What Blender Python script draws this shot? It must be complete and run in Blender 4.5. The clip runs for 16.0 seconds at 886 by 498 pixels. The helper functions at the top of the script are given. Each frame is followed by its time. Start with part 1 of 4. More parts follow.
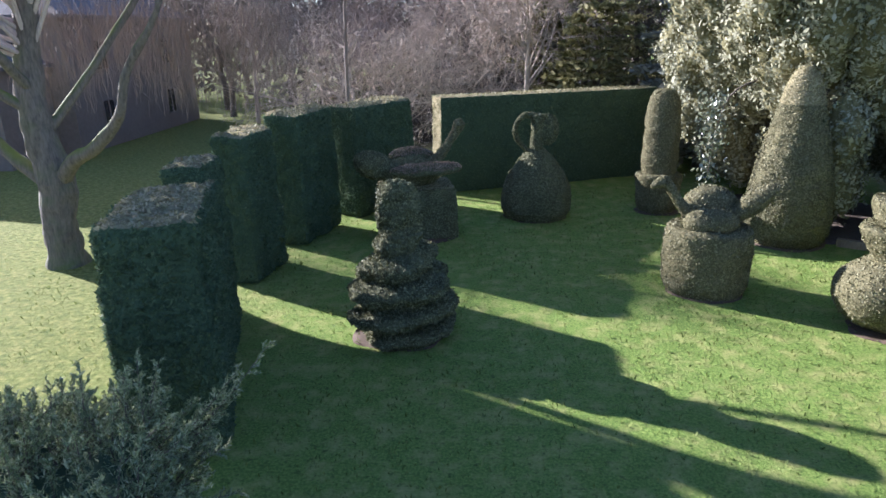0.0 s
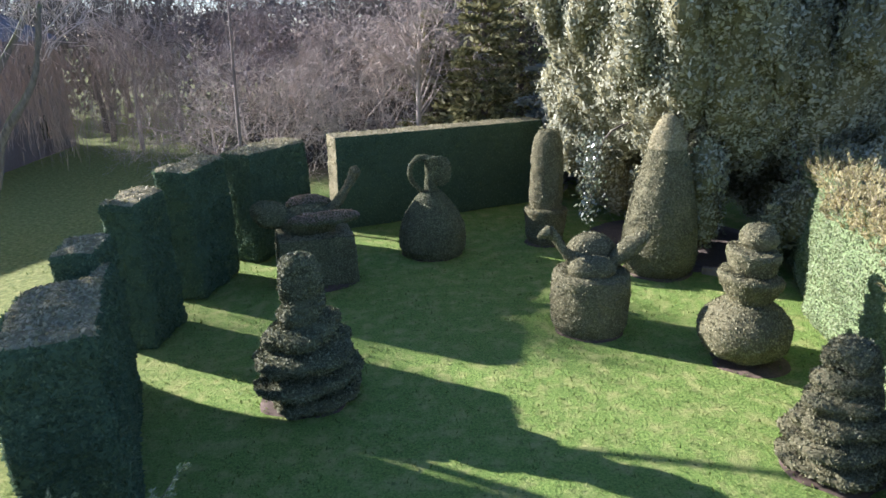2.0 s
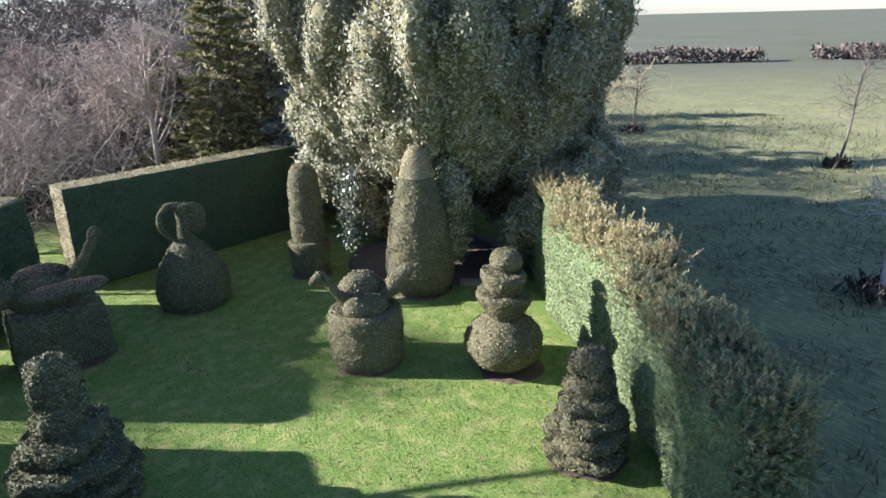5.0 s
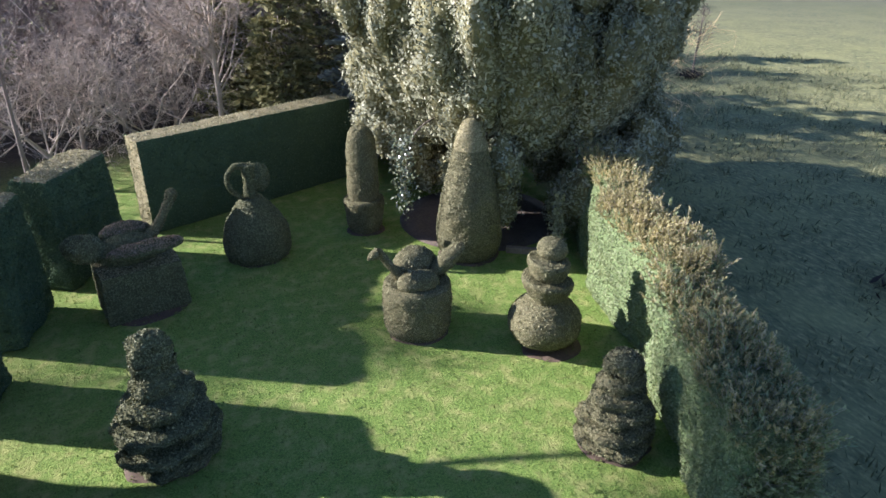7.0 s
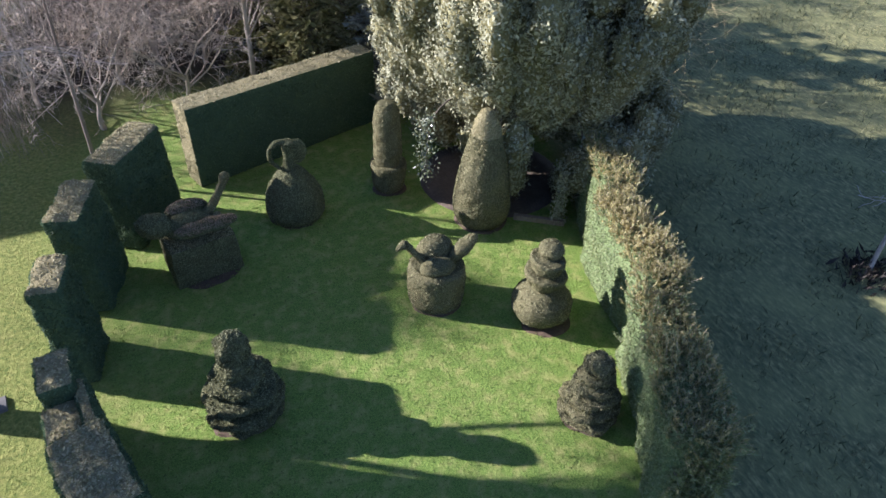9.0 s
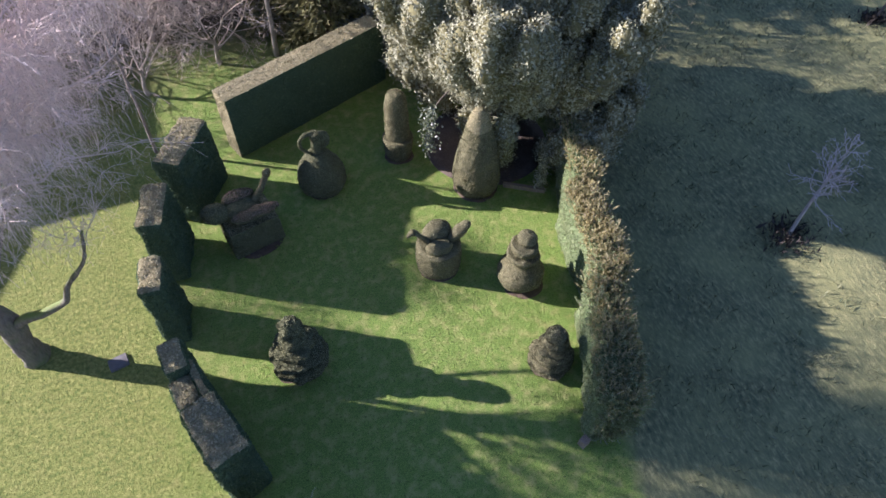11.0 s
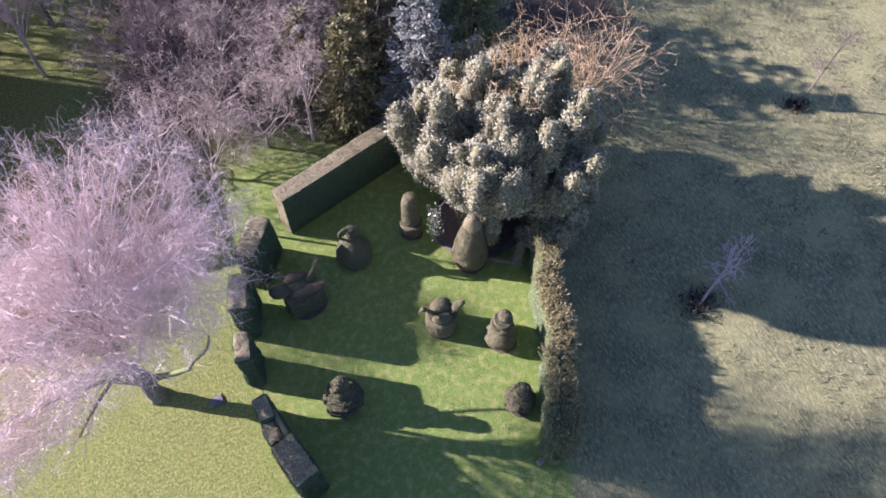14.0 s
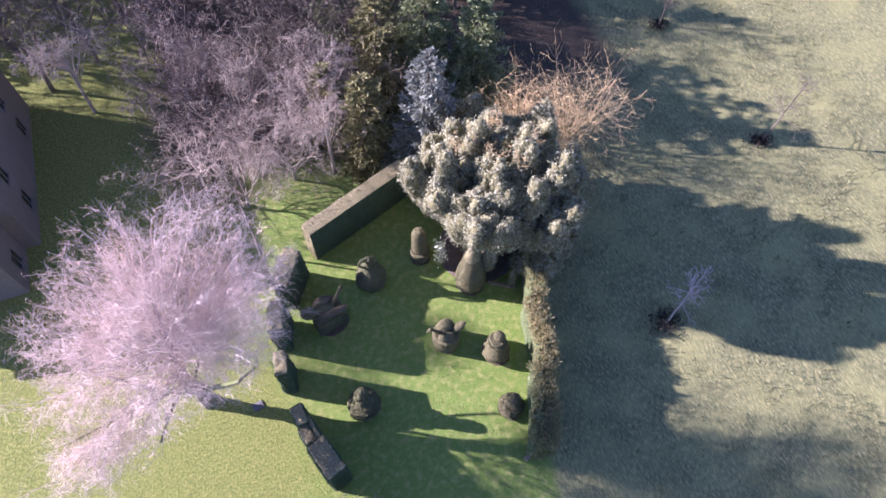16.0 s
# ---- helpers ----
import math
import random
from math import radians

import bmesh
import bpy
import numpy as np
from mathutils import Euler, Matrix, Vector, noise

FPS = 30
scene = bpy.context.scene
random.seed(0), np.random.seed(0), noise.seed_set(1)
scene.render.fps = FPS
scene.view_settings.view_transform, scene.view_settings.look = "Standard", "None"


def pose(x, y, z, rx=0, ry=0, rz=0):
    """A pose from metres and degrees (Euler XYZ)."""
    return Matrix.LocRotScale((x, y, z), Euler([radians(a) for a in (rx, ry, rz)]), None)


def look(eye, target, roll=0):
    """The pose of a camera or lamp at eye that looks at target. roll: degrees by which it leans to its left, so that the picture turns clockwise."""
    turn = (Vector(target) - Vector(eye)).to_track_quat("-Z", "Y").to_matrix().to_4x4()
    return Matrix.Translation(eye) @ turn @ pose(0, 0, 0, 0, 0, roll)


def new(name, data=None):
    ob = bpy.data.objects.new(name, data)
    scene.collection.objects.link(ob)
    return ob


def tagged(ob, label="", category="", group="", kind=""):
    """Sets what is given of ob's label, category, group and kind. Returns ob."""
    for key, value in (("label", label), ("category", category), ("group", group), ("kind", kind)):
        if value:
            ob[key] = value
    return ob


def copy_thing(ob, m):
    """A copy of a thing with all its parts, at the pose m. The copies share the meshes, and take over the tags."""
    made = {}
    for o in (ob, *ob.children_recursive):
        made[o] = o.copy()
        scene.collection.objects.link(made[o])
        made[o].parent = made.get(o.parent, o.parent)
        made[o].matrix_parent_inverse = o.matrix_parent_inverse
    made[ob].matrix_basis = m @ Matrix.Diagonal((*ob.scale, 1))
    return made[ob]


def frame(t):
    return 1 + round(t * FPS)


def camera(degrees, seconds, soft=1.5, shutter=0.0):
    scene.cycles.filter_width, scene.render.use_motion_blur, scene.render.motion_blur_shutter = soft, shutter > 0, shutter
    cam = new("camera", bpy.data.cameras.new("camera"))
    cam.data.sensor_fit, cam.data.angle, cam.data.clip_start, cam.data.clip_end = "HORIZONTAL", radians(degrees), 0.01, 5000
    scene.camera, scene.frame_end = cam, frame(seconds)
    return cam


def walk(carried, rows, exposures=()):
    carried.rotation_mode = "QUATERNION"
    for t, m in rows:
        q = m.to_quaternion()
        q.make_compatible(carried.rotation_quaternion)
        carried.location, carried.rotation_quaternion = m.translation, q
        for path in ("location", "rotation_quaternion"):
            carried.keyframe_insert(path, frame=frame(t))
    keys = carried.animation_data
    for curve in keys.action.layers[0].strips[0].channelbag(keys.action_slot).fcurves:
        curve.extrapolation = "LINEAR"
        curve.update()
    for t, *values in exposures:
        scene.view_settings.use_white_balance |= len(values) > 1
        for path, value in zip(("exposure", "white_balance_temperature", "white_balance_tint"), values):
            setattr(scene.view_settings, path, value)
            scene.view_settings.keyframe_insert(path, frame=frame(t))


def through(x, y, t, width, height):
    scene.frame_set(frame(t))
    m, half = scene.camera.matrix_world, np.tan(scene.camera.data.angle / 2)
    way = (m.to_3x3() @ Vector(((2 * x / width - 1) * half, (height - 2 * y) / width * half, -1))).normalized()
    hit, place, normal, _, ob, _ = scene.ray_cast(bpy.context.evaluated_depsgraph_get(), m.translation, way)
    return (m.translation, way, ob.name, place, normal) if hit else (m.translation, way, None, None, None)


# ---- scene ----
cam = camera(68.0, 16.0, 1.6)
PATH = [
    (0, (0.894, 0.268, 5.499), (0.765, 2.162, 4.87), -1.2),
    (0.5, (0.9, 0.231, 5.902), (0.775, 2.125, 5.272), -1.1),
    (1, (0.888, 0.191, 6.301), (0.817, 2.087, 5.668), -1.0),
    (1.5, (0.909, 0.145, 6.598), (0.944, 2.042, 5.967), -1.0),
    (2, (0.927, 0.113, 6.826), (1.101, 2.002, 6.192), -1.1),
    (2.5, (0.969, 0.086, 6.985), (1.298, 1.953, 6.349), -1.2),
    (3, (0.926, 0.094, 7.125), (1.441, 1.918, 6.485), -1.3),
    (3.5, (0.9, 0.126, 7.232), (1.574, 1.895, 6.587), -1.5),
    (4, (0.994, 0.197, 7.289), (1.785, 1.915, 6.64), -1.8),
    (4.2, (0.976, 0.209, 7.375), (1.791, 1.916, 6.726), -1.9),
    (6.3, (0.393, 0.203, 9.315), (1.267, 1.829, 8.547), -0.5),
    (6.5, (0.413, 0.149, 9.491), (1.231, 1.784, 8.681), -0.3),
    (7, (0.403, 0.08, 9.941), (1.107, 1.719, 9.038), -0.0),
    (7.5, (0.395, 0.051, 10.744), (1.053, 1.659, 9.754), 0.2),
    (8, (0.293, -0.031, 11.863), (0.934, 1.551, 10.821), 0.4),
    (8.5, (-0.039, -0.18, 13.213), (0.598, 1.348, 12.091), 1.2),
    (9, (-0.166, -0.259, 14.747), (0.435, 1.167, 13.48), 1.7),
    (9.2, (-0.164, -0.282, 15.444), (0.417, 1.091, 14.111), 1.8),
    (11.3, (-0.081, -0.682, 23.233), (0.365, 0.424, 21.628), 0.5),
    (11.5, (-0.163, -0.687, 24.0), (0.286, 0.416, 22.393), 0.7),
    (12, (-0.255, -0.819, 25.813), (0.191, 0.286, 24.207), 0.6),
    (12.5, (-0.312, -1.022, 27.741), (0.126, 0.067, 26.122), 0.6),
    (13, (-0.329, -0.857, 29.922), (0.095, 0.187, 28.27), 1.0),
    (13.5, (-0.369, -0.955, 31.8), (0.044, 0.062, 30.128), 1.0),
    (14, (-0.315, -1.018, 33.709), (0.082, -0.023, 32.02), 0.7),
    (14.5, (-0.442, -1.104, 35.493), (-0.053, -0.131, 33.79), 0.8),
    (15, (-0.488, -1.011, 37.498), (-0.109, -0.061, 35.779), 0.8),
    (15.5, (-0.405, -1.083, 39.359), (-0.037, -0.136, 37.636), 0.3),
    (16, (-0.449, -1.368, 40.99), (-0.091, -0.432, 39.259), 0.1),
]
walk(cam, [(t, look(eye, target, roll)) for t, eye, target, roll in PATH],
     [(0.0, 1.92, 5250, 24), (4.0, 1.9, 5300, 22), (9.0, 1.62, 5400, 22), (12.5, 1.66, 5450, 40), (16.0, 2.0, 5350, 46)])

# ---- world, sun, exposure ----
SUN_AZ, SUN_EL = 148.5, 21.2          # where the sun stands, degrees from +x and above the ground
world = bpy.data.worlds.new("sky")
scene.world = world
world.use_nodes = True
wn = world.node_tree
sky = wn.nodes.new("ShaderNodeTexSky")
sky.sky_type = "NISHITA"
sky.sun_disc = False
sky.sun_elevation = radians(SUN_EL)
sky.sun_rotation = radians(90.0 - SUN_AZ)
sky.air_density, sky.dust_density, sky.ozone_density = 1.0, 0.3, 2.5
wn.links.new(sky.outputs[0], wn.nodes["Background"].inputs[0])
wn.nodes["Background"].inputs[1].default_value = 0.06

sun_data = bpy.data.lights.new("sun", "SUN")
sun_data.energy, sun_data.angle, sun_data.color = 5.0, radians(0.6), (1.0, 0.92, 0.75)
sun = new("sun", sun_data)
sun_way = Vector((math.cos(radians(SUN_AZ)) * math.cos(radians(SUN_EL)), math.sin(radians(SUN_AZ)) * math.cos(radians(SUN_EL)), math.sin(radians(SUN_EL))))
sun.matrix_world = look(sun_way * 60, (0, 0, 0))


# ---- materials ----
def material(name):
    m = bpy.data.materials.new(name)
    m.use_nodes = True
    nt = m.node_tree
    return m, nt, nt.nodes["Principled BSDF"]


def noise_node(nt, scale, detail=4.0, rough=0.6, vector=None):
    n = nt.nodes.new("ShaderNodeTexNoise")
    n.inputs["Scale"].default_value, n.inputs["Detail"].default_value, n.inputs["Roughness"].default_value = scale, detail, rough
    if vector:
        nt.links.new(vector, n.inputs["Vector"])
    return n.outputs["Fac"]


def ramp(nt, fac, stops):
    r = nt.nodes.new("ShaderNodeValToRGB")
    els = r.color_ramp.elements
    while len(els) < len(stops):
        els.new(0.5)
    for e, (p, c) in zip(els, stops):
        e.position, e.color = p, (*c, 1)
    nt.links.new(fac, r.inputs[0])
    return r.outputs[0]


def math_node(nt, op, a, b=None, clamp=False):
    n = nt.nodes.new("ShaderNodeMath")
    n.operation, n.use_clamp = op, clamp
    for i, v in enumerate((a, b)):
        if v is None:
            continue
        if isinstance(v, (int, float)):
            n.inputs[i].default_value = v
        else:
            nt.links.new(v, n.inputs[i])
    return n.outputs[0]


def mix(nt, fac, a, b, kind="MIX"):
    n = nt.nodes.new("ShaderNodeMix")
    n.data_type, n.blend_type = "RGBA", kind
    for s, v in ((0, fac), (6, a), (7, b)):
        if isinstance(v, (int, float)):
            n.inputs[s].default_value = v
        elif isinstance(v, tuple):
            n.inputs[s].default_value = (*v, 1)
        else:
            nt.links.new(v, n.inputs[s])
    return n.outputs[2]


def bump(nt, height, bsdf, strength, distance=0.02):
    b = nt.nodes.new("ShaderNodeBump")
    b.inputs["Strength"].default_value, b.inputs["Distance"].default_value = strength, distance
    nt.links.new(height, b.inputs["Height"])
    nt.links.new(b.outputs[0], bsdf.inputs["Normal"])


def place(nt):
    return nt.nodes.new("ShaderNodeNewGeometry").outputs["Position"]


def leaf_material(name, dark, mid, light, rough=0.5, through=0.4, patch=1.2):
    """Leaves: a colour for each leaf, and patches over the whole plant; a little light passes through them."""
    m, nt, b = material(name)
    geo = nt.nodes.new("ShaderNodeNewGeometry")
    col = ramp(nt, geo.outputs["Random Per Island"], [(0.0, dark), (0.5, mid), (1.0, light)])
    big = noise_node(nt, patch, 3.0, 0.6, geo.outputs["Position"])
    col = mix(nt, math_node(nt, "MULTIPLY", math_node(nt, "SUBTRACT", big, 0.35, True), 1.6, True), mix(nt, 1.0, col, (0.62, 0.66, 0.7), "MULTIPLY"), col)
    nt.links.new(col, b.inputs["Base Color"])
    b.inputs["Roughness"].default_value = rough
    b.inputs["Specular IOR Level"].default_value = 0.15
    tr = nt.nodes.new("ShaderNodeBsdfTranslucent")
    nt.links.new(col, tr.inputs["Color"])
    ms = nt.nodes.new("ShaderNodeMixShader")
    ms.inputs[0].default_value = through
    nt.links.new(b.outputs[0], ms.inputs[1])
    nt.links.new(tr.outputs[0], ms.inputs[2])
    nt.links.new(ms.outputs[0], nt.nodes["Material Output"].inputs["Surface"])
    return m


def core_material(name, dark, light, scale=14.0):
    """The dense twiggy mass just below the leaves."""
    m, nt, b = material(name)
    p = place(nt)
    n1, n2 = noise_node(nt, scale, 5.0, 0.7, p), noise_node(nt, 1.7, 3.0, 0.6, p)
    col = mix(nt, n2, ramp(nt, n1, [(0.3, dark), (0.75, light)]), tuple(c * 0.8 for c in dark))
    nt.links.new(col, b.inputs["Base Color"])
    b.inputs["Roughness"].default_value = 0.9
    b.inputs["Specular IOR Level"].default_value = 0.1
    bump(nt, n1, b, 0.6, 0.012)
    return m


def bark_material(name, dark, light, scale=9.0, moss=0.0):
    m, nt, b = material(name)
    p = place(nt)
    grain = nt.nodes.new("ShaderNodeMapping")
    grain.inputs["Scale"].default_value = (1.6, 1.6, 0.3)
    nt.links.new(p, grain.inputs[0])
    n1, n2 = noise_node(nt, scale, 6.0, 0.75, grain.outputs[0]), noise_node(nt, 1.3, 3.0, 0.6, p)
    col = mix(nt, math_node(nt, "MULTIPLY", n2, 0.5), ramp(nt, n1, [(0.3, dark), (0.7, light)]), tuple((a + c) / 2 for a, c in zip(dark, light)))
    if moss:
        geo = nt.nodes.new("ShaderNodeNewGeometry")
        sep = nt.nodes.new("ShaderNodeSeparateXYZ")
        nt.links.new(geo.outputs["Normal"], sep.inputs[0])
        up = math_node(nt, "MULTIPLY", math_node(nt, "ADD", sep.outputs[2], math_node(nt, "SUBTRACT", n2, 0.55)), moss, True)
        col = mix(nt, up, col, (0.13, 0.17, 0.03))
    nt.links.new(col, b.inputs["Base Color"])
    b.inputs["Roughness"].default_value = 0.9
    bump(nt, n1, b, 0.8, 0.03)
    return m


YEW_LEAF = leaf_material("yew_leaf", (0.09, 0.14, 0.075), (0.14, 0.2, 0.105), (0.22, 0.27, 0.145))
YEW_CORE = core_material("yew_inner", (0.055, 0.085, 0.048), (0.12, 0.165, 0.09), 22.0)
# dry yew, with the paleness of full sun put into its colour
DRY_LIT_CORE = core_material("yew_dry_sunlit_inner", (0.2, 0.17, 0.09), (0.46, 0.4, 0.24), 18.0)
YEW_TOP = leaf_material("yew_dry_sunlit_leaf", (0.28, 0.25, 0.12), (0.48, 0.42, 0.225), (0.66, 0.56, 0.345), 0.7, 0.3)
BROWN_LEAF = leaf_material("yew_bronze_leaf", (0.1, 0.095, 0.045), (0.26, 0.235, 0.115), (0.42, 0.365, 0.195), 0.6, 0.08)
BROWN_CORE = core_material("yew_bronze_inner", (0.05, 0.046, 0.022), (0.4, 0.35, 0.19), 38.0)
BRONZE_LEAF = leaf_material("yew_mixed_leaf", (0.085, 0.09, 0.042), (0.215, 0.21, 0.1), (0.37, 0.345, 0.18), 0.6, 0.08)
BRONZE_CORE = core_material("yew_mixed_inner", (0.04, 0.042, 0.02), (0.28, 0.265, 0.14), 38.0)
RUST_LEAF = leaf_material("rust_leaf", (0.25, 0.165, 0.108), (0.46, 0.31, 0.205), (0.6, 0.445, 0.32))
CYPRESS_LEAF = leaf_material("cypress_leaf", (0.22, 0.265, 0.12), (0.335, 0.37, 0.175), (0.48, 0.495, 0.26))
CYPRESS_TIP = leaf_material("cypress_dry_tip", (0.38, 0.32, 0.13), (0.56, 0.47, 0.21), (0.72, 0.6, 0.33), 0.7)
CYPRESS_CORE = core_material("cypress_inner", (0.12, 0.17, 0.07), (0.28, 0.31, 0.14))
BAY_LEAF = leaf_material("evergreen_leaf", (0.22, 0.21, 0.115), (0.44, 0.415, 0.255), (0.57, 0.525, 0.355), 0.7, 0.08, 0.6)
BAY_CORE = core_material("evergreen_inner", (0.12, 0.11, 0.05), (0.42, 0.38, 0.2), 12.0)
GLOSSY_LEAF = leaf_material("glossy_leaf", (0.1, 0.12, 0.06), (0.2, 0.21, 0.12), (0.36, 0.36, 0.24), 0.22, 0.05)
GLOSSY_LEAF.node_tree.nodes["Principled BSDF"].inputs["Specular IOR Level"].default_value = 0.7
JUNIPER_LEAF = leaf_material("juniper_leaf", (0.18, 0.23, 0.105), (0.37, 0.41, 0.2), (0.62, 0.61, 0.37), 0.7, 0.3)
GOLD_LEAF = leaf_material("golden_conifer_leaf", (0.14, 0.13, 0.05), (0.3, 0.27, 0.11), (0.5, 0.44, 0.22), 0.7, 0.3)
SPRUCE_LEAF = leaf_material("blue_spruce_leaf", (0.2, 0.205, 0.165), (0.36, 0.365, 0.3), (0.5, 0.505, 0.42))
BIRCH_TWIG = bark_material("birch_twig", (0.5, 0.39, 0.34), (0.84, 0.68, 0.61), 6.0)
BIRCH_BARK = bark_material("birch_bark", (0.04, 0.032, 0.028), (0.28, 0.235, 0.2), 9.0, 1.1)
PALE_TWIG = bark_material("pale_twig", (0.24, 0.19, 0.15), (0.55, 0.455, 0.37), 6.0)
DARK_TWIG = bark_material("dark_twig", (0.065, 0.052, 0.04), (0.18, 0.145, 0.112), 6.0)
LILAC_TWIG = bark_material("lilac_twig", (0.13, 0.1, 0.082), (0.32, 0.25, 0.21), 6.0)
RED_TWIG = bark_material("red_twig", (0.4, 0.28, 0.13), (0.6, 0.46, 0.25), 6.0)
WOOD = bark_material("weathered_wood", (0.14, 0.1, 0.07), (0.36, 0.28, 0.2), 12.0)


def ground_material():
    m, nt, b = material("turf")
    p = place(nt)
    sep = nt.nodes.new("ShaderNodeSeparateXYZ")
    nt.links.new(p, sep.inputs[0])
    x, y = sep.outputs[0], sep.outputs[1]
    fine, mid, big = noise_node(nt, 22.0, 6.0, 0.75, p), noise_node(nt, 2.2, 5.0, 0.65, p), noise_node(nt, 0.28, 4.0, 0.6, p)
    wob = math_node(nt, "MULTIPLY", math_node(nt, "SUBTRACT", big, 0.5), 5.0)
    # mown lawn
    lawn = ramp(nt, fine, [(0.28, (0.07, 0.12, 0.026)), (0.5, (0.165, 0.24, 0.05)), (0.75, (0.36, 0.41, 0.11))])
    lawn = mix(nt, math_node(nt, "MULTIPLY", math_node(nt, "SUBTRACT", mid, 0.47, True), 3.2, True), lawn, (0.38, 0.35, 0.13))
    tuft = noise_node(nt, 8.5, 4.0, 0.7, p)
    lawn = mix(nt, math_node(nt, "MULTIPLY", math_node(nt, "SUBTRACT", tuft, 0.55, True), 6.0, True), lawn, mix(nt, big, (0.05, 0.085, 0.02), (0.1, 0.115, 0.035)))
    # unmown, drier grass behind the hedges
    dead = noise_node(nt, 6.5, 6.0, 0.75, p)
    dry = ramp(nt, dead, [(0.33, (0.06, 0.085, 0.022)), (0.5, (0.19, 0.195, 0.055)), (0.7, (0.42, 0.385, 0.13))])
    west = math_node(nt, "MULTIPLY", math_node(nt, "ADD", math_node(nt, "MULTIPLY", math_node(nt, "ADD", x, 2.4), -0.5), math_node(nt, "MULTIPLY", wob, 0.3)), 0.5, True)
    lawn = mix(nt, math_node(nt, "MULTIPLY", west, 0.75), lawn, dry)
    # rough pasture with pale dead stems
    streak = nt.nodes.new("ShaderNodeMapping")
    streak.inputs["Scale"].default_value = (1.0, 0.35, 1.0)
    nt.links.new(p, streak.inputs[0])
    blade = noise_node(nt, 7.0, 6.0, 0.75, streak.outputs[0])
    field = ramp(nt, blade, [(0.3, (0.065, 0.09, 0.055)), (0.52, (0.21, 0.205, 0.095)), (0.72, (0.5, 0.44, 0.205))])
    field = mix(nt, math_node(nt, "MULTIPLY", math_node(nt, "SUBTRACT", big, 0.42, True), 2.4, True), field, (0.31, 0.3, 0.125))
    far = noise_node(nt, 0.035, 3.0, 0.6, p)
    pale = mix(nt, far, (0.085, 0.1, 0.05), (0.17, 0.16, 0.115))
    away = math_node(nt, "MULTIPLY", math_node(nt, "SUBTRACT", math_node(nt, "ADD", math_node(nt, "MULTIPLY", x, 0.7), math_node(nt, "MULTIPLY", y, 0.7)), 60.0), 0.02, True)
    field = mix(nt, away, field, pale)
    # leaf litter below the wood
    litter = ramp(nt, noise_node(nt, 9.0, 6.0, 0.75, p), [(0.3, (0.03, 0.026, 0.02)), (0.55, (0.09, 0.07, 0.05)), (0.75, (0.2, 0.15, 0.11))])
    to_field = math_node(nt, "MULTIPLY", math_node(nt, "SUBTRACT", math_node(nt, "ADD", math_node(nt, "SUBTRACT", x, math_node(nt, "MULTIPLY", y, 0.3)), math_node(nt, "MULTIPLY", wob, 0.15)), 7.3), 1.6, True)
    to_wood = math_node(nt, "MULTIPLY", math_node(nt, "SUBTRACT", math_node(nt, "ADD", y, wob), 27.5), 0.13, True)
    to_wood = math_node(nt, "MULTIPLY", to_wood, math_node(nt, "MULTIPLY", math_node(nt, "SUBTRACT", 30.0, x), 0.5, True))
    to_wood = math_node(nt, "MULTIPLY", to_wood, math_node(nt, "MULTIPLY", math_node(nt, "ADD", math_node(nt, "ADD", x, 11.0), wob), 0.3, True))
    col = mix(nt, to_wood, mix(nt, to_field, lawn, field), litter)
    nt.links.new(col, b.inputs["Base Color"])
    b.inputs["Roughness"].default_value = 0.95
    b.inputs["Specular IOR Level"].default_value = 0.1
    bump(nt, math_node(nt, "ADD", math_node(nt, "MULTIPLY", fine, 0.6), math_node(nt, "ADD", math_node(nt, "MULTIPLY", tuft, 0.9), math_node(nt, "MULTIPLY", blade, 0.6))), b, 0.8, 0.055)
    return m


GROUND = ground_material()


def plain(name, dark, light, scale, rough=0.85, relief=0.3):
    m, nt, b = material(name)
    p = place(nt)
    n1, n2 = noise_node(nt, scale, 5.0, 0.65, p), noise_node(nt, scale * 0.12, 3.0, 0.6, p)
    nt.links.new(ramp(nt, math_node(nt, "ADD", math_node(nt, "MULTIPLY", n1, 0.6), math_node(nt, "MULTIPLY", n2, 0.4)), [(0.3, dark), (0.7, light)]), b.inputs["Base Color"])
    b.inputs["Roughness"].default_value = rough
    bump(nt, n1, b, relief, 0.01)
    return m


SOIL = plain("bare_soil", (0.05, 0.036, 0.028), (0.16, 0.12, 0.09), 14.0, 0.95, 0.9)
RENDERWALL = plain("pale_render", (0.13, 0.112, 0.095), (0.2, 0.172, 0.148), 5.0)
SLATE = plain("pale_slate", (0.100, 0.090, 0.090), (0.170, 0.155, 0.150), 4.0)
GLASS = plain("dark_glass", (0.02, 0.022, 0.025), (0.03, 0.032, 0.035), 3.0, 0.08, 0.0)


# ---- mesh tools ----


def lattice_noise(P, scale, seed=0):
    """Smooth noise from -1 to 1 at many points."""
    Q = np.asarray(P, float) * scale + 37.3 * (seed + 1)
    I = np.floor(Q).astype(np.int64)
    f = Q - I
    f = f * f * (3 - 2 * f)
    out = np.zeros(len(Q))
    for dx in (0, 1):
        for dy in (0, 1):
            for dz in (0, 1):
                h = ((I[:, 0] + dx) * 73856093) ^ ((I[:, 1] + dy) * 19349663) ^ ((I[:, 2] + dz) * 83492791)
                h = (h ^ (h >> 13)) * 1274126177 & 0x7FFFFFFF
                v = (h % 10007) / 5003.0 - 1
                w = (f[:, 0] if dx else 1 - f[:, 0]) * (f[:, 1] if dy else 1 - f[:, 1]) * (f[:, 2] if dz else 1 - f[:, 2])
                out += v * w
    return out


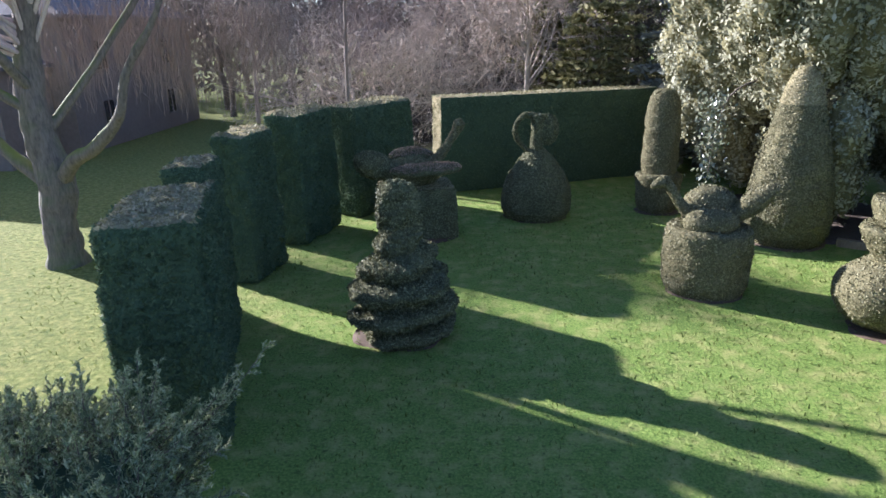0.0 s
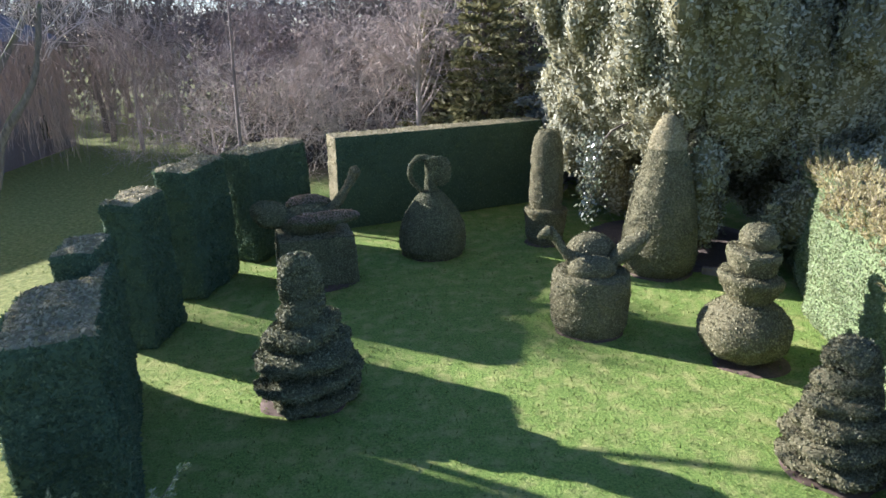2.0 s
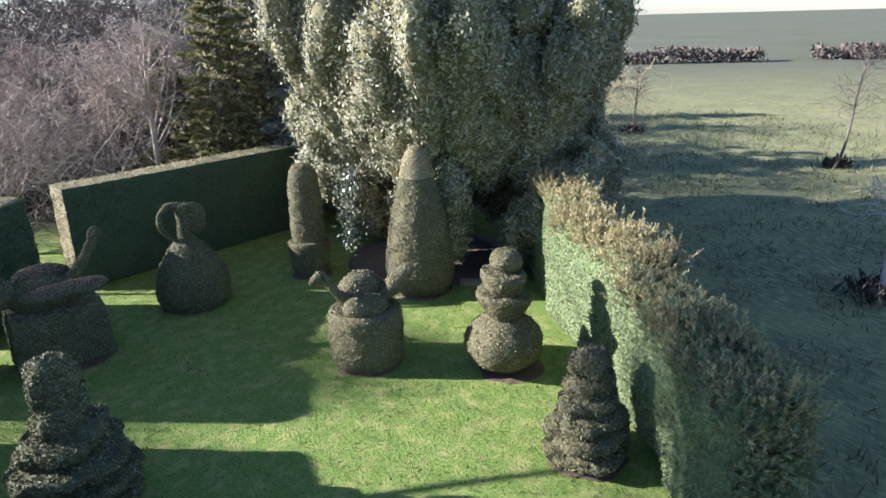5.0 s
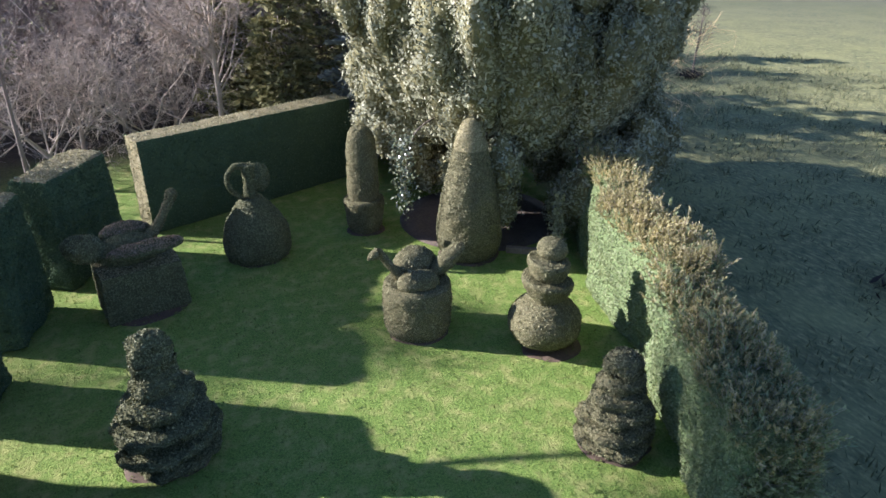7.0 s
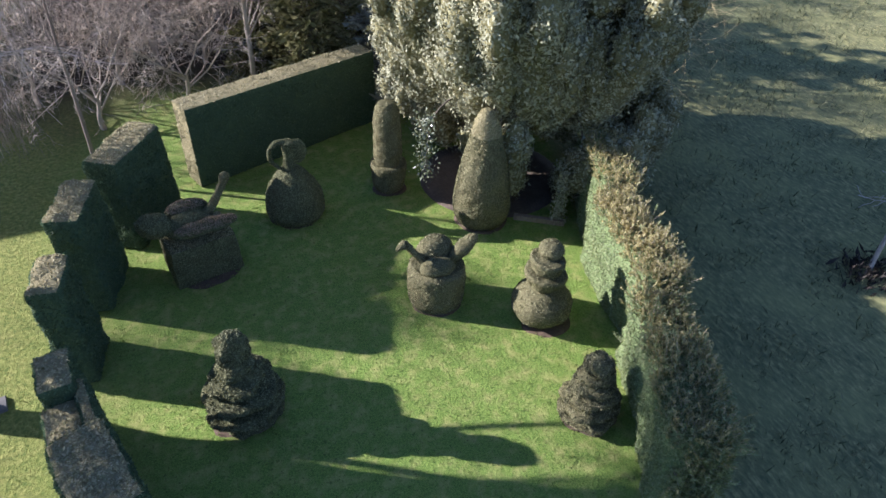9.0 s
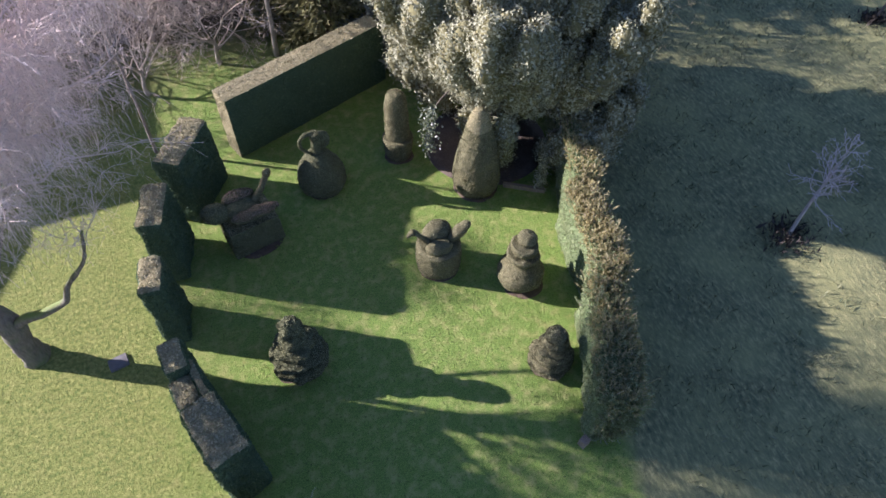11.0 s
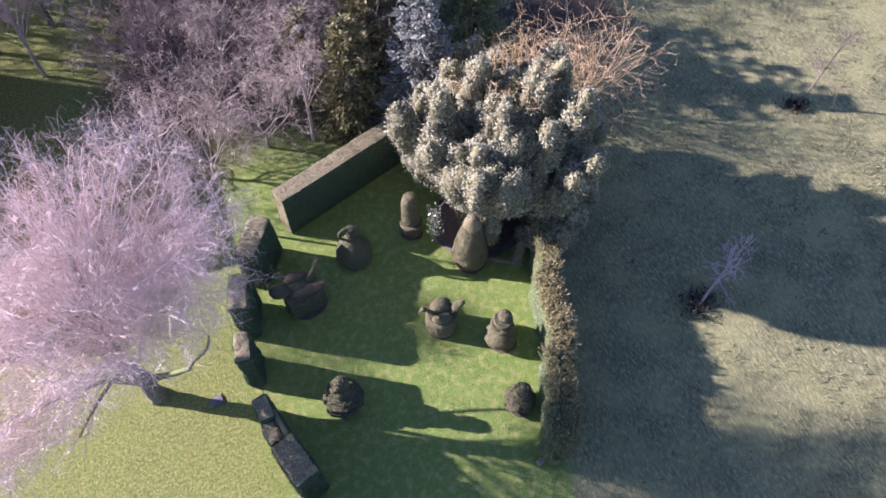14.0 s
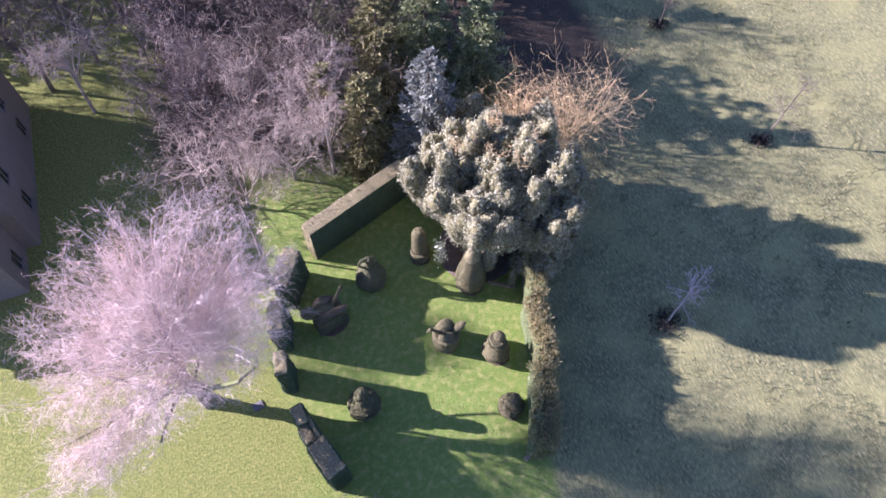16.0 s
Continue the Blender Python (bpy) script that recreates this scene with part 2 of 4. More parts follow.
def build_mesh(name, blocks, smooth=()):
    """One mesh out of blocks of (vertices, quads or triangles, material); smooth: the numbers of the blocks that are shaded smooth."""
    me = bpy.data.meshes.new(name)
    mats = []
    V, loops, sizes, mi, sm, base = [], [], [], [], [], 0
    for k, (v, f, mat) in enumerate(blocks):
        v, f = np.asarray(v, np.float32), np.asarray(f, np.int32)
        if mat not in mats:
            mats.append(mat)
        V.append(v)
        loops.append((f + base).ravel())
        sizes.append(np.full(len(f), f.shape[1], np.int32))
        mi.append(np.full(len(f), mats.index(mat), np.int32))
        sm.append(np.full(len(f), k in smooth))
        base += len(v)
    V, loops, sizes = np.concatenate(V), np.concatenate(loops), np.concatenate(sizes)
    me.vertices.add(len(V))
    me.vertices.foreach_set("co", V.ravel())
    me.loops.add(len(loops))
    me.loops.foreach_set("vertex_index", loops)
    me.polygons.add(len(sizes))
    me.polygons.foreach_set("loop_start", np.r_[0, np.cumsum(sizes)[:-1]].astype(np.int32))
    me.polygons.foreach_set("material_index", np.concatenate(mi))
    me.polygons.foreach_set("use_smooth", np.concatenate(sm))
    for m in mats:
        me.materials.append(m)
    me.update(calc_edges=True)
    me.validate()
    return me


def thing(name, x, y, z, label, category, group="", kind=""):
    ob = new(name)
    ob.location = (x, y, z)
    ob.empty_display_size = 0.2
    return tagged(ob, label, category, group, kind)


def piece(name, blocks, parent=None, label="", smooth=()):
    ob = new(name, build_mesh(name, blocks, smooth))
    ob.parent = parent
    return tagged(ob, label) if label else ob


def grid_faces(nu, nv, wrap=False):
    i, j = np.meshgrid(np.arange(nu - 1), np.arange(nv if wrap else nv - 1), indexing="ij")
    k = (j + 1) % nv
    return np.stack([i * nv + j, i * nv + k, (i + 1) * nv + k, (i + 1) * nv + j], -1).reshape(-1, 4)


def revolve(profile, nseg=40, rows=30, shape=None):
    """A turned body: profile of (radius, height), bottom to top; shape(angle, height) scales the radius."""
    pr = np.array(profile, float)
    d = np.r_[0, np.cumsum(np.hypot(*np.diff(pr, axis=0).T))]
    s = np.linspace(0, d[-1], rows)
    r, z = np.interp(s, d, pr[:, 0]), np.interp(s, d, pr[:, 1])
    a = np.linspace(0, 2 * np.pi, nseg, endpoint=False)
    R = r[:, None] * np.ones(nseg)[None]
    Z = z[:, None] * np.ones(nseg)[None]
    A = a[None] * np.ones(rows)[:, None]
    if shape is not None:
        R = R * shape(A, Z)
    V = np.stack([R * np.cos(A), R * np.sin(A), Z], -1).reshape(-1, 3)
    return V, grid_faces(rows, nseg, True)


def ellipsoid(c, r, turn=None, nseg=28, rows=16):
    t = np.linspace(-np.pi / 2 + 0.02, np.pi / 2 - 0.02, rows)
    V, F = revolve([(np.cos(a), np.sin(a)) for a in t], nseg, rows)
    V = V * np.array(r, float)
    if turn is not None:
        V = V @ np.array(turn.to_matrix() if isinstance(turn, Euler) else turn).T
    return V + np.array(c, float), F


def tube(path, radii, nseg=12, steps=6):
    """A bent tube along a path of points, smooth between them."""
    P, R = np.array(path, float), np.array(radii, float)
    n = len(P)
    u = np.linspace(0, n - 1, (n - 1) * steps + 1)
    i = np.clip(u.astype(int), 0, n - 2)
    f = (u - i)[:, None]
    g = lambda k: P[np.clip(k, 0, n - 1)]
    C = 0.5 * (2 * g(i) + (g(i + 1) - g(i - 1)) * f + (2 * g(i - 1) - 5 * g(i) + 4 * g(i + 1) - g(i + 2)) * f**2 + (3 * g(i) - g(i - 1) - 3 * g(i + 1) + g(i + 2)) * f**3)
    r = np.interp(u, np.arange(n), R)
    C = np.vstack([C[0], C, C[-1]])
    r = np.r_[r[0] * 0.02, r, r[-1] * 0.02]
    T = np.gradient(C, axis=0) + 1e-9
    T /= np.linalg.norm(T, axis=1)[:, None]
    up = np.array([0.31, 0.17, 0.93]) if abs(T[len(T) // 2][2]) < 0.8 else np.array([1.0, 0.1, 0.0])
    A = np.cross(T, up)
    A /= np.linalg.norm(A, axis=1)[:, None]
    B = np.cross(T, A)
    a = np.linspace(0, 2 * np.pi, nseg, endpoint=False)
    V = C[:, None] + r[:, None, None] * (np.cos(a)[None, :, None] * A[:, None] + np.sin(a)[None, :, None] * B[:, None])
    return V.reshape(-1, 3), grid_faces(len(C), nseg, True)


def hedge_box(c, length, width, z0, z1, turn, step=0.14, round_=0.17, batter=0.94):
    """A clipped block: centre on the ground, length along the direction turn (degrees from +x)."""
    h = np.array([length / 2, width / 2, (z1 - z0) / 2])
    VV, FF, base = [], [], 0
    for ax in range(3):
        u, v = (ax + 1) % 3, (ax + 2) % 3
        nu, nv = max(3, int(2 * h[u] / step)), max(3, int(2 * h[v] / step))
        for s in (-1, 1):
            gu, gv = np.meshgrid(np.linspace(-h[u], h[u], nu), np.linspace(-h[v], h[v], nv), indexing="ij")
            P = np.zeros((nu * nv, 3))
            P[:, u], P[:, v], P[:, ax] = gu.ravel(), gv.ravel(), s * h[ax]
            F = grid_faces(nu, nv)
            VV.append(P)
            FF.append((F if s < 0 else F[:, ::-1]) + base)
            base += len(P)
    P = np.vstack(VV)
    inner = np.clip(P, -(h - round_), h - round_)
    D = P - inner
    L = np.linalg.norm(D, axis=1)[:, None]
    P = np.where(L > 1e-6, inner + round_ * D / np.maximum(L, 1e-6), P)
    k = 1 - (1 - batter) * (P[:, 2] + h[2]) / (2 * h[2])
    P[:, 0] *= k
    P[:, 1] *= k
    a = radians(turn)
    X = P[:, 0] * np.cos(a) - P[:, 1] * np.sin(a) + c[0]
    Y = P[:, 0] * np.sin(a) + P[:, 1] * np.cos(a) + c[1]
    return np.stack([X, Y, P[:, 2] + h[2] + z0], -1), np.vstack(FF)


def normals_of(V, F):
    a, b, c = V[F[:, 0]], V[F[:, 1]], V[F[:, 2]]
    n = np.cross(b - a, c - a)
    N = np.zeros_like(V)
    for k in range(F.shape[1]):
        np.add.at(N, F[:, k], n)
    return N / np.maximum(np.linalg.norm(N, axis=1)[:, None], 1e-9)


def rumple(V, F, amount, scale=2.5, seed=0, fine=0.4):
    """Pushes a surface in and out along its normals; points that meet at an edge move together."""
    N = normals_of(V, F)
    same = np.unique(np.round(V * 1000).astype(np.int64), axis=0, return_inverse=True)[1].ravel()
    joint = np.zeros((same.max() + 1, 3))
    np.add.at(joint, same, N)
    N = joint[same] / np.maximum(np.linalg.norm(joint[same], axis=1)[:, None], 1e-9)
    d = lattice_noise(V, scale, seed) * amount + lattice_noise(V, scale * 4, seed + 5) * amount * fine
    return V + N * d[:, None]


def scatter(V, F, count, rng):
    """Points spread evenly over quads or triangles, with normals."""
    T = F if F.shape[1] == 3 else np.vstack([F[:, [0, 1, 2]], F[:, [0, 2, 3]]])
    a, b, c = V[T[:, 0]], V[T[:, 1]], V[T[:, 2]]
    n = np.cross(b - a, c - a)
    A = np.linalg.norm(n, axis=1)
    pick = rng.choice(len(T), count, p=A / A.sum())
    u, v = rng.random(count), rng.random(count)
    flip = u + v > 1
    u[flip], v[flip] = 1 - u[flip], 1 - v[flip]
    P = a[pick] + u[:, None] * (b - a)[pick] + v[:, None] * (c - a)[pick]
    return P, n[pick] / np.maximum(A[pick][:, None], 1e-12)


def area_of(V, F):
    T = F if F.shape[1] == 3 else np.vstack([F[:, [0, 1, 2]], F[:, [0, 2, 3]]])
    return np.linalg.norm(np.cross(V[T[:, 1]] - V[T[:, 0]], V[T[:, 2]] - V[T[:, 0]]), axis=1).sum() / 2


def leaves(P, N, length, width, rng, out=0.2, up=0.1, vary=0.4, lift=0.0, flat=1.6):
    """A lozenge leaf at each point, pointing out along the normal by out and up by up; flat: how firmly it lies along the surface."""
    n = len(P)
    D = rng.normal(size=(n, 3)) * 0.6
    D -= N * ((D * N).sum(1) * (0.75 if flat else 0.0))[:, None]
    D += N * out
    D[:, 2] += up
    D /= np.maximum(np.linalg.norm(D, axis=1)[:, None], 1e-9)
    S = np.cross(D, rng.normal(size=(n, 3)) + N * flat)
    S /= np.maximum(np.linalg.norm(S, axis=1)[:, None], 1e-9)
    L = (length * (1 + vary * rng.normal(size=n))).clip(length * 0.4, length * 2.2)[:, None]
    W = L * width / length
    P = P + N * lift - D * L * 0.25
    V = np.stack([P, P + D * L * 0.45 + S * W / 2, P + D * L, P + D * L * 0.45 - S * W / 2], 1).reshape(-1, 3)
    return V, np.arange(4 * n).reshape(n, 4)


def clipped(name, parent, shapes, core, leaf, label="", density=700, size=0.07, rough=0.035, out=0.2, tops=None, top_from=0.75, seed=1, scale=2.5, flat=1.2):
    """Clipped foliage out of one or more closed shapes: an uneven dense mass with a coat of small leaves; tops: another leaf on faces that look up."""
    rng = np.random.default_rng(seed)
    blocks = []
    for k, (V, F) in enumerate(shapes):
        V = rumple(V, F, rough, scale, seed + k)
        blocks.append((V, F, core))
        P, N = scatter(V, F, int(area_of(V, F) * density), rng)
        keep = P[:, 2] > 0.02
        P, N = P[keep], N[keep]
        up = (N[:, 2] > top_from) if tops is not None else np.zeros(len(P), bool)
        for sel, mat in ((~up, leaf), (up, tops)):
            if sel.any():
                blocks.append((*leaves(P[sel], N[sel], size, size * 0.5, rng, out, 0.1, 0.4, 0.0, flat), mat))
    return piece(name, blocks, parent, label, smooth=tuple(k for k, b in enumerate(blocks) if b[2] is core))


def sticks(S, sides=3):
    """Tapered twigs: rows of start, end (x y z each), start radius, end radius."""
    S = np.asarray(S, float)
    A, B, ra, rb = S[:, :3], S[:, 3:6], S[:, 6], S[:, 7]
    T = B - A
    T /= np.maximum(np.linalg.norm(T, axis=1)[:, None], 1e-9)
    U = np.cross(T, np.where(np.abs(T[:, 2:3]) < 0.9, np.array([[0, 0, 1.0]]), np.array([[1.0, 0, 0]])))
    U /= np.maximum(np.linalg.norm(U, axis=1)[:, None], 1e-9)
    W = np.cross(T, U)
    a = np.arange(sides) * 2 * np.pi / sides
    ring = np.cos(a)[None, :, None] * U[:, None] + np.sin(a)[None, :, None] * W[:, None]
    V = np.concatenate([A[:, None] + ra[:, None, None] * ring, B[:, None] + rb[:, None, None] * ring], 1)
    n = len(S)
    j = np.arange(sides)
    f = np.stack([j, (j + 1) % sides, sides + (j + 1) % sides, sides + j], -1)
    F = (np.arange(n)[:, None, None] * 2 * sides + f[None]).reshape(-1, 4)
    return V.reshape(-1, 3), F


def ribbons(S, rng):
    """Far or very fine twigs: a thin blade for each."""
    S = np.asarray(S, float)
    A, B, ra, rb = S[:, :3], S[:, 3:6], S[:, 6], S[:, 7]
    U = np.cross(B - A, rng.normal(size=A.shape))
    U /= np.maximum(np.linalg.norm(U, axis=1)[:, None], 1e-9)
    V = np.stack([A - U * ra[:, None], A + U * ra[:, None], B + U * rb[:, None], B - U * rb[:, None]], 1).reshape(-1, 3)
    return V, np.arange(len(V)).reshape(-1, 4)


def branch(out, rng, p, d, length, r, level, spec, least=0.005):
    """Grows a branch and its side branches; spec: for each level (side branches, length ratio, spread, wander, bend up or down)."""
    n = 4 if level > 1 else 3
    kids, ratio, spread, wander, bend = spec[len(spec) - level] if level else (0, 0, 0, 0.25, spec[-1][4])
    p, d = np.array(p, float), np.array(d, float)
    step = length / n
    pts = [p]
    for i in range(n):
        d = d + rng.normal(size=3) * wander
        d[2] += bend
        d /= np.linalg.norm(d)
        q = p + d * step
        r2 = r * (1 - 0.7 * (i + 1) / n)
        out.append((*p, *q, max(r * (1 - 0.7 * i / n), least), max(r2, least * 0.8)))
        p = q
        pts.append(p)
    if level:
        for k in range(kids):
            f = 0.25 + 0.75 * (k + rng.random()) / kids
            i = min(int(f * n), n - 1)
            base = pts[i] + (pts[i + 1] - pts[i]) * (f * n - i)
            side = rng.normal(size=3)
            side -= d * side.dot(d)
            side /= np.linalg.norm(side)
            nd = d * (1 - spread) + side * spread
            branch(out, rng, base, nd / np.linalg.norm(nd), length * ratio * (1.15 - 0.5 * f) * rng.uniform(0.7, 1.2), max(r * (1 - 0.7 * f) * 0.6, least), level - 1, spec, least)


# ---- ground ----
def make_ground():
    xs = np.r_[-2500, -900, -400, -200, -120, np.arange(-80, 130, 2.0), 150, 220, 400, 900, 2500]
    ys = np.r_[-2500, -900, -300, -120, -60, np.arange(-30, 130, 2.0), 150, 220, 400, 900, 2500]
    X, Y = np.meshgrid(xs, ys, indexing="ij")
    P = np.stack([X.ravel(), Y.ravel(), np.zeros(X.size)], -1)
    away = np.clip((np.hypot(P[:, 0] - 3, P[:, 1] - 12) - 16) / 20, 0, 1)
    P[:, 2] = away * lattice_noise(P, 0.05, 3) * 0.12
    ob = new("ground", build_mesh("ground", [(P, grid_faces(len(xs), len(ys)), GROUND)], (0,)))
    tagged(ob, "mown green lawn and rough pasture running to the horizon", "ground", kind="structure")


make_ground()


# ---- hedges ----
def hedge(x, y, length, width, height, turn, label, density=1000, size=0.06, seed=1, rough=0.07, lit_end=False, **kw):
    h = thing("yew_hedge", x, y, 0, label, "hedge", "clipped yew hedges")
    V, F = hedge_box((0, 0), length, width, 0, height, turn, **kw)
    # upward faces get the paler yew, sunlight included in its colour
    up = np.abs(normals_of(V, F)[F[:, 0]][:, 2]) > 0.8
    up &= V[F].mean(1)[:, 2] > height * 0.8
    V = rumple(V, F, rough, 2.5, seed)
    rng = np.random.default_rng(seed)
    # the west end's sunlight is painted in with the pale leaf and core
    west = (normals_of(V, F)[F].mean(1) @ np.array([-0.94, -0.35, 0.0]) > 0.75) & ~up if lit_end else np.zeros(len(F), bool)
    for name, sel, leaf, label2 in (("side", ~up & ~west, YEW_LEAF, ""), ("top", up, YEW_TOP, "dry brown clipped top in sunlit tones"), ("end", west, YEW_TOP, "clipped end coloured a sunlit pale brown")):
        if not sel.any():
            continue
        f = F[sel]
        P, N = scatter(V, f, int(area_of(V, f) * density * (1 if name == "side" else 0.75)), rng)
        piece(name, [(V, f, YEW_CORE if name == "side" else DRY_LIT_CORE), (*leaves(P, N, *((size, size * 0.5, rng, 0.14, 0.03, 0.5, 0.0, 1.8) if name != "side" else (size, size * 0.42, rng, 0.35, 0.12, 0.4, 0.0, 1.0))), leaf)], h, label2, smooth=(0,))
    return h


hedge(-4.65, 15.05, 1.7, 0.88, 3.45, 82, "tall clipped dark green yew hedge block on the lawn", seed=11)
hedge(-4.18, 18.2, 2.3, 1.05, 3.55, 77, "tall clipped yew hedge block with a dry brown top in sunlit tones", seed=12)
hedge(-2.75, 21.4, 2.9, 1.3, 3.45, 57, "broad clipped yew hedge block with a dry brown top in sunlit tones", seed=13)
hedge(-4.38, 11.62, 1.35, 0.82, 3.42, 97, "short clipped yew hedge block with a dry top in sunlit tones", seed=14)
hedge(-4.3, 10.5, 1.2, 0.8, 2.9, 101, "low clipped yew hedge block between taller ones", seed=15)
hedge(-3.82, 10.72, 1.75, 0.28, 3.12, 103, "thin upright yew hedge wall beside the low block", seed=17, rough=0.02)
hedge(-3.6, 8.75, 2.45, 1.3, 3.35, 108, "large clipped yew hedge block with a ragged brown top", density=1600, size=0.062, seed=16)


hedge(3.2, 25.15, 8.7, 1.1, 3.35, 20.4, "long straight dark yew hedge closing the lawn", density=600, size=0.06, seed=21, rough=0.02, lit_end=True, batter=0.99, round_=0.07)


def conifer_hedge(x, y, length, width, height, turn, tips, label, seed, wild=False):
    """A loosely clipped cypress hedge with shaggy, dry-tipped shoots on top; a wild one has them on all its sides."""
    h = thing("cypress_hedge", x, y, 0, label, "hedge", "cypress hedge by the pasture")
    V, F = hedge_box((0, 0), length, width, 0, height, turn, batter=0.9, round_=0.35 if wild else 0.2)
    V = rumple(V, F, 0.17 if wild else 0.05, 0.9 if wild else 0.7, seed + 3)
    V[:, 2] = np.maximum(V[:, 2], 0.0)
    clipped("foliage", h, [(V, F)], CYPRESS_CORE, CYPRESS_LEAF, density=1050, size=0.06, seed=seed, rough=0.09, out=0.35, scale=1.6)
    rng = np.random.default_rng(seed + 1)
    P, N = scatter(V, F, 14000, rng)
    clipped_face = N @ np.array([-0.93, 0.37, 0.0]) > 0.35
    keep = P[:, 2] > np.where(wild & ~clipped_face, 0.3, height * (0.84 + 0.14 * rng.random(len(P))))
    P, N = P[keep][:tips], N[keep][:tips]
    tufts_at = lattice_noise(P, 1.7, seed)
    seg, pts, nor, dry = [], [], [], []
    for p, n, k in zip(P, N, tufts_at):
        d = n * 0.6 + rng.normal(size=3) * 0.35 + np.array([0, 0, 0.75])
        d /= np.linalg.norm(d)
        L = rng.uniform(0.08, 0.3) * (1.25 + 0.9 * k) * (1.7 if rng.random() < 0.08 else 1)
        seg.append((*p, *(p + d * L), 0.007, 0.003))
        m = int(L * 48) + 4
        u = rng.random(m)
        pts.append(p + d * L * u[:, None] + rng.normal(size=(m, 3)) * 0.02)
        nor.append(np.tile(d, (m, 1)))
        dry.append(np.full(m, rng.random() < (np.clip((p[2] / height - 0.62) * 1.6, 0.06, 0.6) if wild else np.clip((p[2] / height - 0.35) * 1.7, 0.12, 0.9))))
    pts, nor, dry = np.vstack(pts), np.vstack(nor), np.concatenate(dry)
    for name, sel, leaf, label2 in (("shoot_fringe", dry, CYPRESS_TIP, "straw-coloured dry shoot tips"), ("green_fringe", ~dry, CYPRESS_LEAF, "yellow-green fresh shoots")):
        blocks = [(*leaves(pts[sel], nor[sel], 0.085, 0.028, rng, 0.9, 0.1, 0.4, 0, 0.3), leaf)]
        if name == "shoot_fringe":
            blocks.insert(0, (*sticks(np.array(seg)), PALE_TWIG))
        piece(name, blocks, h, label2)


conifer_hedge(11.13, 11.7, 4.9, 1.25, 3.0, 77.5, 1100, "tall yellow-green cypress hedge with shaggy dry top", 31)
conifer_hedge(12.74, 16.0, 5.4, 1.2, 3.3, 68, 600, "dark cypress hedge in the shade of the evergreen tree", 33)
conifer_hedge(9.4, 7.35, 5.2, 1.5, 2.75, 65, 4200, "overgrown cypress hedge with long dry shoots", 32, True)


# ---- topiary ----
SMOOTH = dict(density=1500, size=0.04, rough=0.028, scale=3.6, out=0.25, flat=3.0)


def tilt_z(V, x, y):
    """Leans a body: its height grows along x and y."""
    V = np.array(V)
    V[:, 2] += V[:, 0] * x + V[:, 1] * y
    return V


def leaning(shape, x, y):
    return tilt_z(shape[0], x, y), shape[1]


def ledges(pitch, depth, height, turn=0.0, plain_from=9.0):
    """Cushions that wind upwards, fullest near their upper edge, with deep creases between them."""
    def shape(A, Z):
        ph = (Z / pitch - A / (2 * np.pi) + turn) % 1.0
        lip = np.sin(np.pi * ph ** 1.5) ** 0.6
        d = depth * np.clip(1.1 - 0.6 * Z / height, 0.1, 1) * np.where(Z > plain_from, 0.3, 1.0)
        wave = 1 + 0.05 * np.sin(3 * A + 4 * Z) + 0.04 * np.sin(5 * A - 7 * Z)
        return (1 - d + 1.3 * d * lip) * wave
    return shape


def spiral_topiary(x, y, profile, pitch, depth, leaf, core, label, seed, rough, plain_from, turn):
    t = thing("spiral_topiary", x, y, 0, label, "topiary")
    top = profile[-1][1]
    cut = top * 0.8
    winding = ledges(pitch, depth, top, turn, plain_from)
    kw = dict(SMOOTH, core=core, leaf=leaf, density=2000, size=0.045, scale=4.5, out=0.35, flat=2.5)
    rr, zz = [p[0] for p in profile], [p[1] for p in profile]
    rc = float(np.interp(cut, zz, rr))
    kw["rough"] = rough
    clipped("coil", t, [revolve([p for p in profile if p[1] < cut] + [(rc, cut)], 84, 150, winding)], seed=seed, **kw)
    clipped("crown", t, [revolve([(rc, cut)] + [p for p in profile if p[1] > cut], 60, 50, winding)], seed=seed + 1, **kw)


spiral_topiary(-0.68, 11.75, [(0.7, 0.0), (0.88, 0.2), (0.92, 0.7), (0.86, 1.1), (0.68, 1.4), (0.55, 1.65), (0.42, 1.9), (0.38, 2.2), (0.38, 2.6), (0.33, 2.82), (0.2, 2.95), (0.01, 3.0)], 0.47, 0.42, BRONZE_LEAF, BRONZE_CORE, "dark green spiral topiary with a rounded top on the lawn", 3, 0.06, 2.05, 0.2)
spiral_topiary(7.9, 8.4, [(0.62, 0.0), (0.74, 0.2), (0.72, 0.6), (0.62, 0.95), (0.53, 1.3), (0.44, 1.55), (0.39, 1.8), (0.38, 2.0), (0.33, 2.18), (0.2, 2.3), (0.01, 2.36)], 0.36, 0.36, BROWN_LEAF, BROWN_CORE, "bronze-brown spiral topiary beside the cypress hedge", 6, 0.05, 1.85, 0.55)


